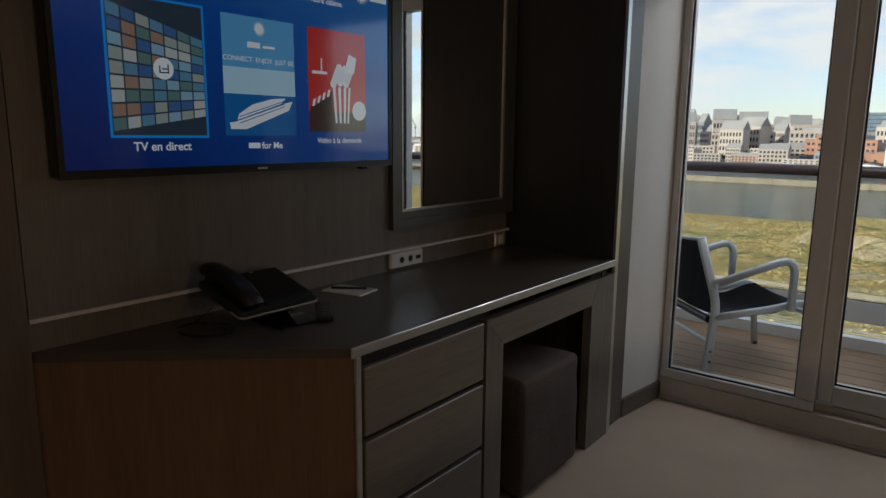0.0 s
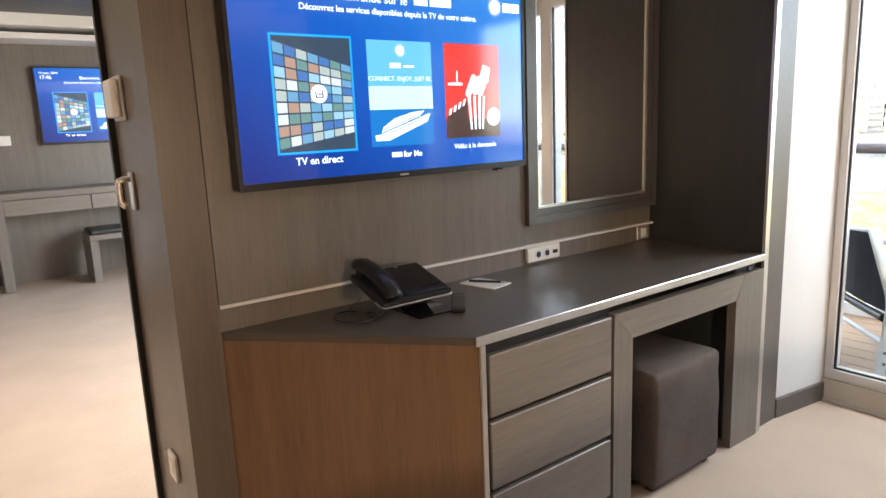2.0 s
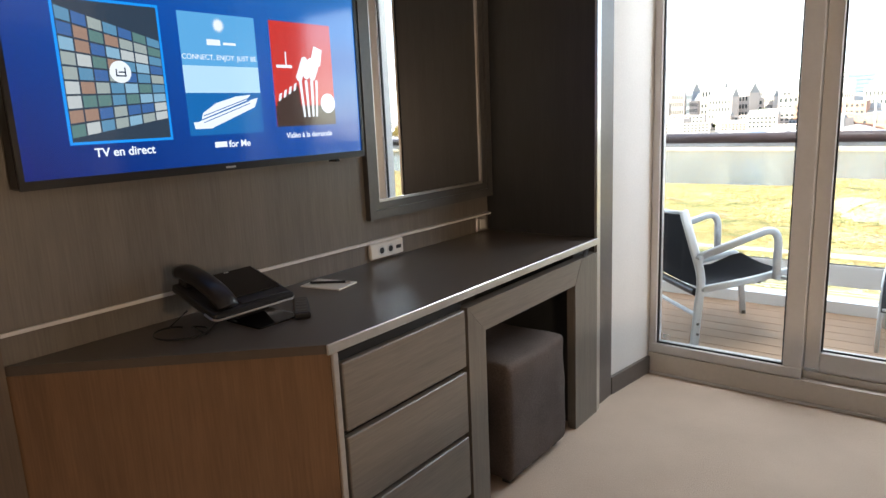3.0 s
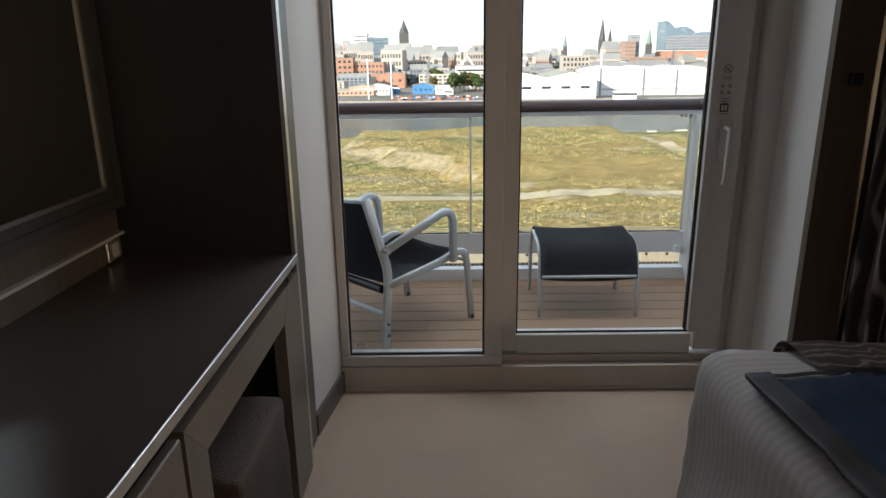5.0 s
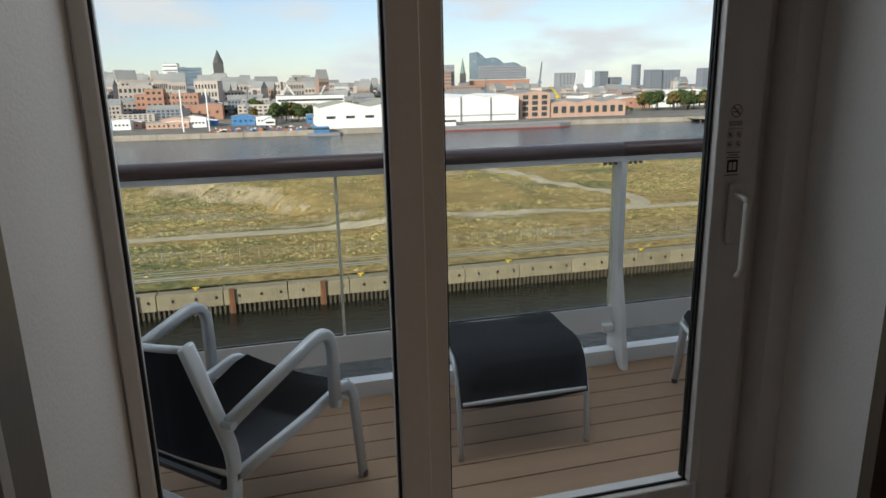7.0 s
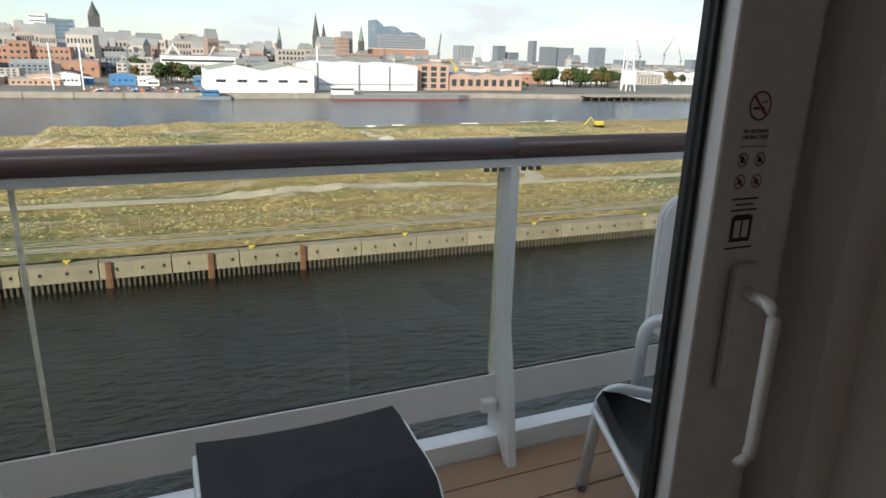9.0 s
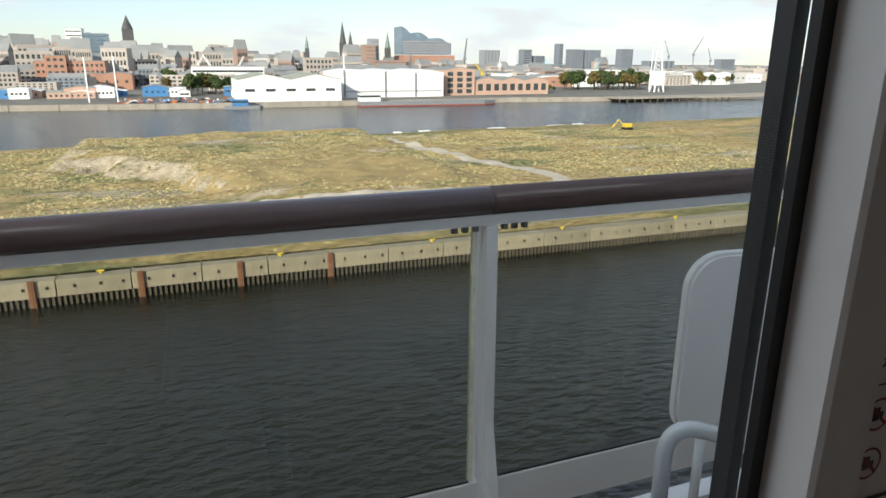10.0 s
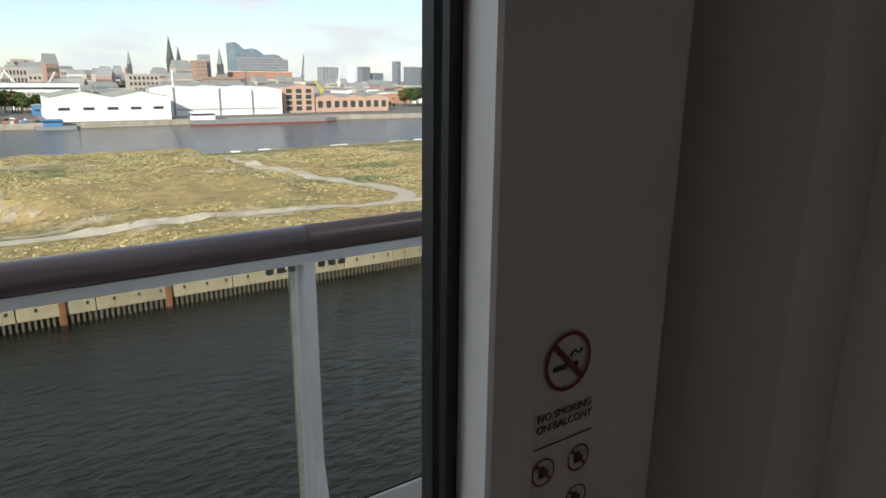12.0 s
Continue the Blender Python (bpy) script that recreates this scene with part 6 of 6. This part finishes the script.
def tree(x, y, z, s, k):
    ob = thing("tree", "leafy broad tree by the far bank" if k < 2 else "leafy tree turning yellow by the far bank", "tree", (x, y, z))
    for nm, me in zip(("trunk", "crown"), kinds[k]):
        o = new(nm, me)
        o.parent = ob
    ob.matrix_basis = pose(x, y, z, 0, 0, rnd.uniform(0, 360)) @ Matrix.Diagonal((s, s, s * rnd.uniform(0.9, 1.15), 1))


for a0, a1, d0, n, s in ((33.6, 40.0, 545, 34, 1.7), (-12.5, -7.5, 900, 26, 2.2), (2.0, 5.5, 560, 16, 1.4), (0.3, 1.2, 610, 5, 1.6), (9.0, 24, 1000, 50, 1.4), (28.6, 34.5, 520, 10, 0.55), (40, 47, 640, 14, 1.5), (13, 19, 1150, 24, 1.7), (-14, 12, 760, 60, 0.9), (-14, 30, 1250, 70, 1.3), (28, 48, 900, 40, 1.2)):
    for i in range(n):
        az, d = rnd.uniform(a0, a1), d0 * rnd.uniform(1.0, 1.08)
        x, y = spot(az, d)
        tree(x, y, LZ - 0.5, s * rnd.uniform(0.75, 1.2), rnd.choice((0, 1, 0, 2)))

# harbour cranes
def lattice(bm, a, b, w, n=6, r=0.35):
    a, b = Vector(a), Vector(b)
    d = (b - a).normalized()
    s = d.orthogonal().normalized() * w
    t = d.cross(s)
    for q in (s + t, s - t, -s - t, -s + t):
        sweep(bm, [a + q, b + q * 0.45], r, seg=4)
    for i in range(n):
        p0, p1 = a.lerp(b, i / n), a.lerp(b, (i + 1) / n)
        k0, k1 = 1 - 0.55 * i / n, 1 - 0.55 * (i + 1) / n
        for q, u in ((s + t, s - t), (s - t, -s - t), (-s - t, -s + t), (-s + t, s + t)):
            sweep(bm, [p0 + q * k0, p1 + u * k1], r * 0.6, seg=3)


cx, cy = spot(41.3, 500)
cr = thing("harbour_crane", "white harbour crane on a pier", "crane", (cx, cy, LZ))
bm = bmesh.new()
for sx in (-6, 6):
    for sy in (-4, 4):
        sweep(bm, [(cx + sx, cy + sy, LZ - 0.4), (cx + sx * 0.55, cy + sy * 0.6, LZ + 14)], 0.8, seg=5)
part("portal", bm, M_WHITEB, cr)
part("house", B(cx - 6.5, cx + 6.5, cy - 4, cy + 4, LZ + 6, LZ + 20, bevel=0.6), M_WHITEB, cr)
bm = bmesh.new()
lattice(bm, (cx, cy, LZ + 20), (cx, cy, level(0.030, 41, 500)), 4.0, 6, 0.45)
part("mast", bm, M_WHITEB, cr)
bm = bmesh.new()
sweep(bm, [(cx - 12, cy, level(0.030, 41, 500)), (cx + 10, cy, level(0.0315, 41, 500))], 0.6, seg=5)
sweep(bm, [(cx - 10, cy, LZ + 2), (cx - 8, cy, level(0.032, 41, 500))], 0.5, seg=5)
part("boom", bm, M_WHITEB, cr)
for az, d, top, lean, m in ((25.2, 900, 0.030, 3, M_GREY), (28.2, 850, 0.018, 2, M_WHITEB), (29.0, 900, 0.025, 4, M_WHITEB), (31.8, 900, 0.006, 5, M_CRANEBLUE), (36.3, 900, 0.008, 8, M_CRANEBLUE), (43.9, 1200, 0.044, 22, M_GREY), (42.0, 1200, 0.038, -14, M_GREY), (45.2, 1200, 0.03, -10, M_GREY), (26.7, 800, -0.004, -10, M_YELLOW), (3.0, 700, -0.010, 8, M_WHITEB), (4.2, 720, -0.008, -9, M_WHITEB), (6.2, 760, -0.009, 8, M_WHITEB), (0.2, 560, -0.012, 1, M_GREY), (20.5, 600, 0.004, 1, M_GREY)):
    x, y = spot(az, d)
    zt = level(top, az, d)
    ob = thing("harbour_crane", "far dockside crane with a lattice jib", "crane", (x, y, LZ), group="far cranes")
    bm = bmesh.new()
    zm = LZ + (zt - LZ) * 0.55
    lattice(bm, (x, y, LZ - 0.5), (x, y, zm), 1.3, 5, 0.35)
    part("mast", bm, m, ob)
    bm = bmesh.new()
    lattice(bm, (x - lean * 0.1, y, zm), (x + lean, y, zt), 0.9, 6, 0.3)
    part("jib", bm, m, ob)
    part("cab", B(x - 2, x + 2, y - 2, y + 2, zm - 3, zm), m, ob)
for az, dist, top in ((14.9, 520, 0.0), (-5.0, 470, -0.018), (-3.0, 470, -0.016), (29.4, 760, 0.018)):
    x, y = spot(az, dist)
    if top > 0.01:
        ob = thing("control_tower", "white ship's superstructure behind the sheds", "ship", (x, y, LZ))
        part("block", B(x - 9, x + 9, y, y + 10, LZ, level(-0.006, az, dist)), M_WHITEB, ob)
        part("tower", B(x - 3.5, x + 3.5, y, y + 8, level(-0.0059, az, dist), level(0.019, az, dist), bevel=0.5), M_WHITEB, ob)
    else:
        ob = thing("flood_mast", "slim grey floodlight mast", "mast", (x, y, LZ))
        part("pole", sweep(bmesh.new(), [(x, y, LZ - 0.5), (x, y, level(top, az, dist))], 0.55, seg=6), M_WHITEB, ob)

# barge and small craft
def hull(bm, L, W, z0, z1, taper=0.2):
    pts = [(-L / 2, -W / 2 * 0.8), (L / 2 * (1 - taper), -W / 2), (L / 2, 0), (L / 2 * (1 - taper), W / 2), (-L / 2, W / 2 * 0.8)]
    return prism(bm, pts, z0, z1)


def craft(name, label, x, y, rz, L, W, hh, m_hull, cabin=None, m_cabin=M_WHITEB, stripe=None):
    ob = thing(name, label, "boat", (0, 0, 0))
    part("hull", hull(bmesh.new(), L, W, -0.3, hh), m_hull, ob)
    part("deck", hull(bmesh.new(), L * 0.94, W * 0.84, hh + 0.01, hh + 0.2), M_GREY, ob)
    if stripe:
        part("boot_stripe", hull(bmesh.new(), L * 1.003, W * 1.01, -0.2, 0.7), stripe, ob)
    if cabin:
        a, b, ch = cabin
        cb = part("cabin", B(a, b, -W * 0.36, W * 0.36, hh + 0.2, hh + ch, bevel=0.15), m_cabin, ob)
        part("window_band", B(a - 0.02, b + 0.02, -W * 0.37, W * 0.37, hh + ch * 0.55, hh + ch * 0.8), M_WIN, ob)
    ob.matrix_basis = pose(x, y, WZ, 0, 0, rz)
    return ob


craft("barge", "long dark river barge with a white deckhouse", 178, 497, -2, 112, 11, 3.4, M_GREY, (-56, -40, 6.0), stripe=M_HULLRED)
craft("work_pontoon", "grey work pontoon with blue containers", 38, 496, 0, 26, 9, 2.0, M_GREY, (-8, 3, 4.6), M_BLUE)
for x, off, L in ((68, 8, 12), (88, 8, 9), (102, 9, 13), (140, 8, 22), (175, 8, 26), (188, 10, 14)):
    craft("small_boat", "small moored boat at the near river bank", x, near_bank(x) + off, 4, L, 3.2, 1.0, M_GREY if L < 14 else M_WHITEB, (-L * 0.3, L * 0.1, 2.2))
dg = thing("excavator", "yellow excavator on the sand", "excavator", (190, 258, LZ))
part("tracks", B(187, 192, 257, 260, LZ - 0.1, LZ + 0.9, bevel=0.3), M_BLACK, dg)
part("body", B(187.5, 191.5, 257.2, 259.8, LZ + 0.95, LZ + 2.8, bevel=0.25), M_YELLOW, dg)
part("boom", sweep(bmesh.new(), [(187.5, 258.5, LZ + 1.8), (184.5, 258.5, LZ + 4.6), (181.5, 258.5, LZ + 1.2)], 0.3, seg=6), M_YELLOW, dg)
pr = thing("pier", "concrete pier on piles across the river", "pier", (450, 505, WZ))
part("deck", B(345, 520, 484, 505, LZ - 1.2, LZ + 0.2), M_FARCONC, pr)
for i in range(16):
    part("pile", sweep(bmesh.new(), [(347 + i * 8, 485, WZ - 0.5), (347 + i * 8, 485, LZ - 1.2)], 0.7, seg=6), M_PILE, pr)

# ---- deck planks ----
plank = finish("plank", B(-3.4, 3.4, 0.0, 0.1165, 0.0, 0.022, bevel=0.0015), M_DECK)
bf = [o for o in scene.objects if o.name == "balcony_floor"][0]
for i in range(8):
    o = new("plank", plank)
    o.parent = bf
    o.location = (0.2, 3.062 + i * 0.1215, 0.0781)
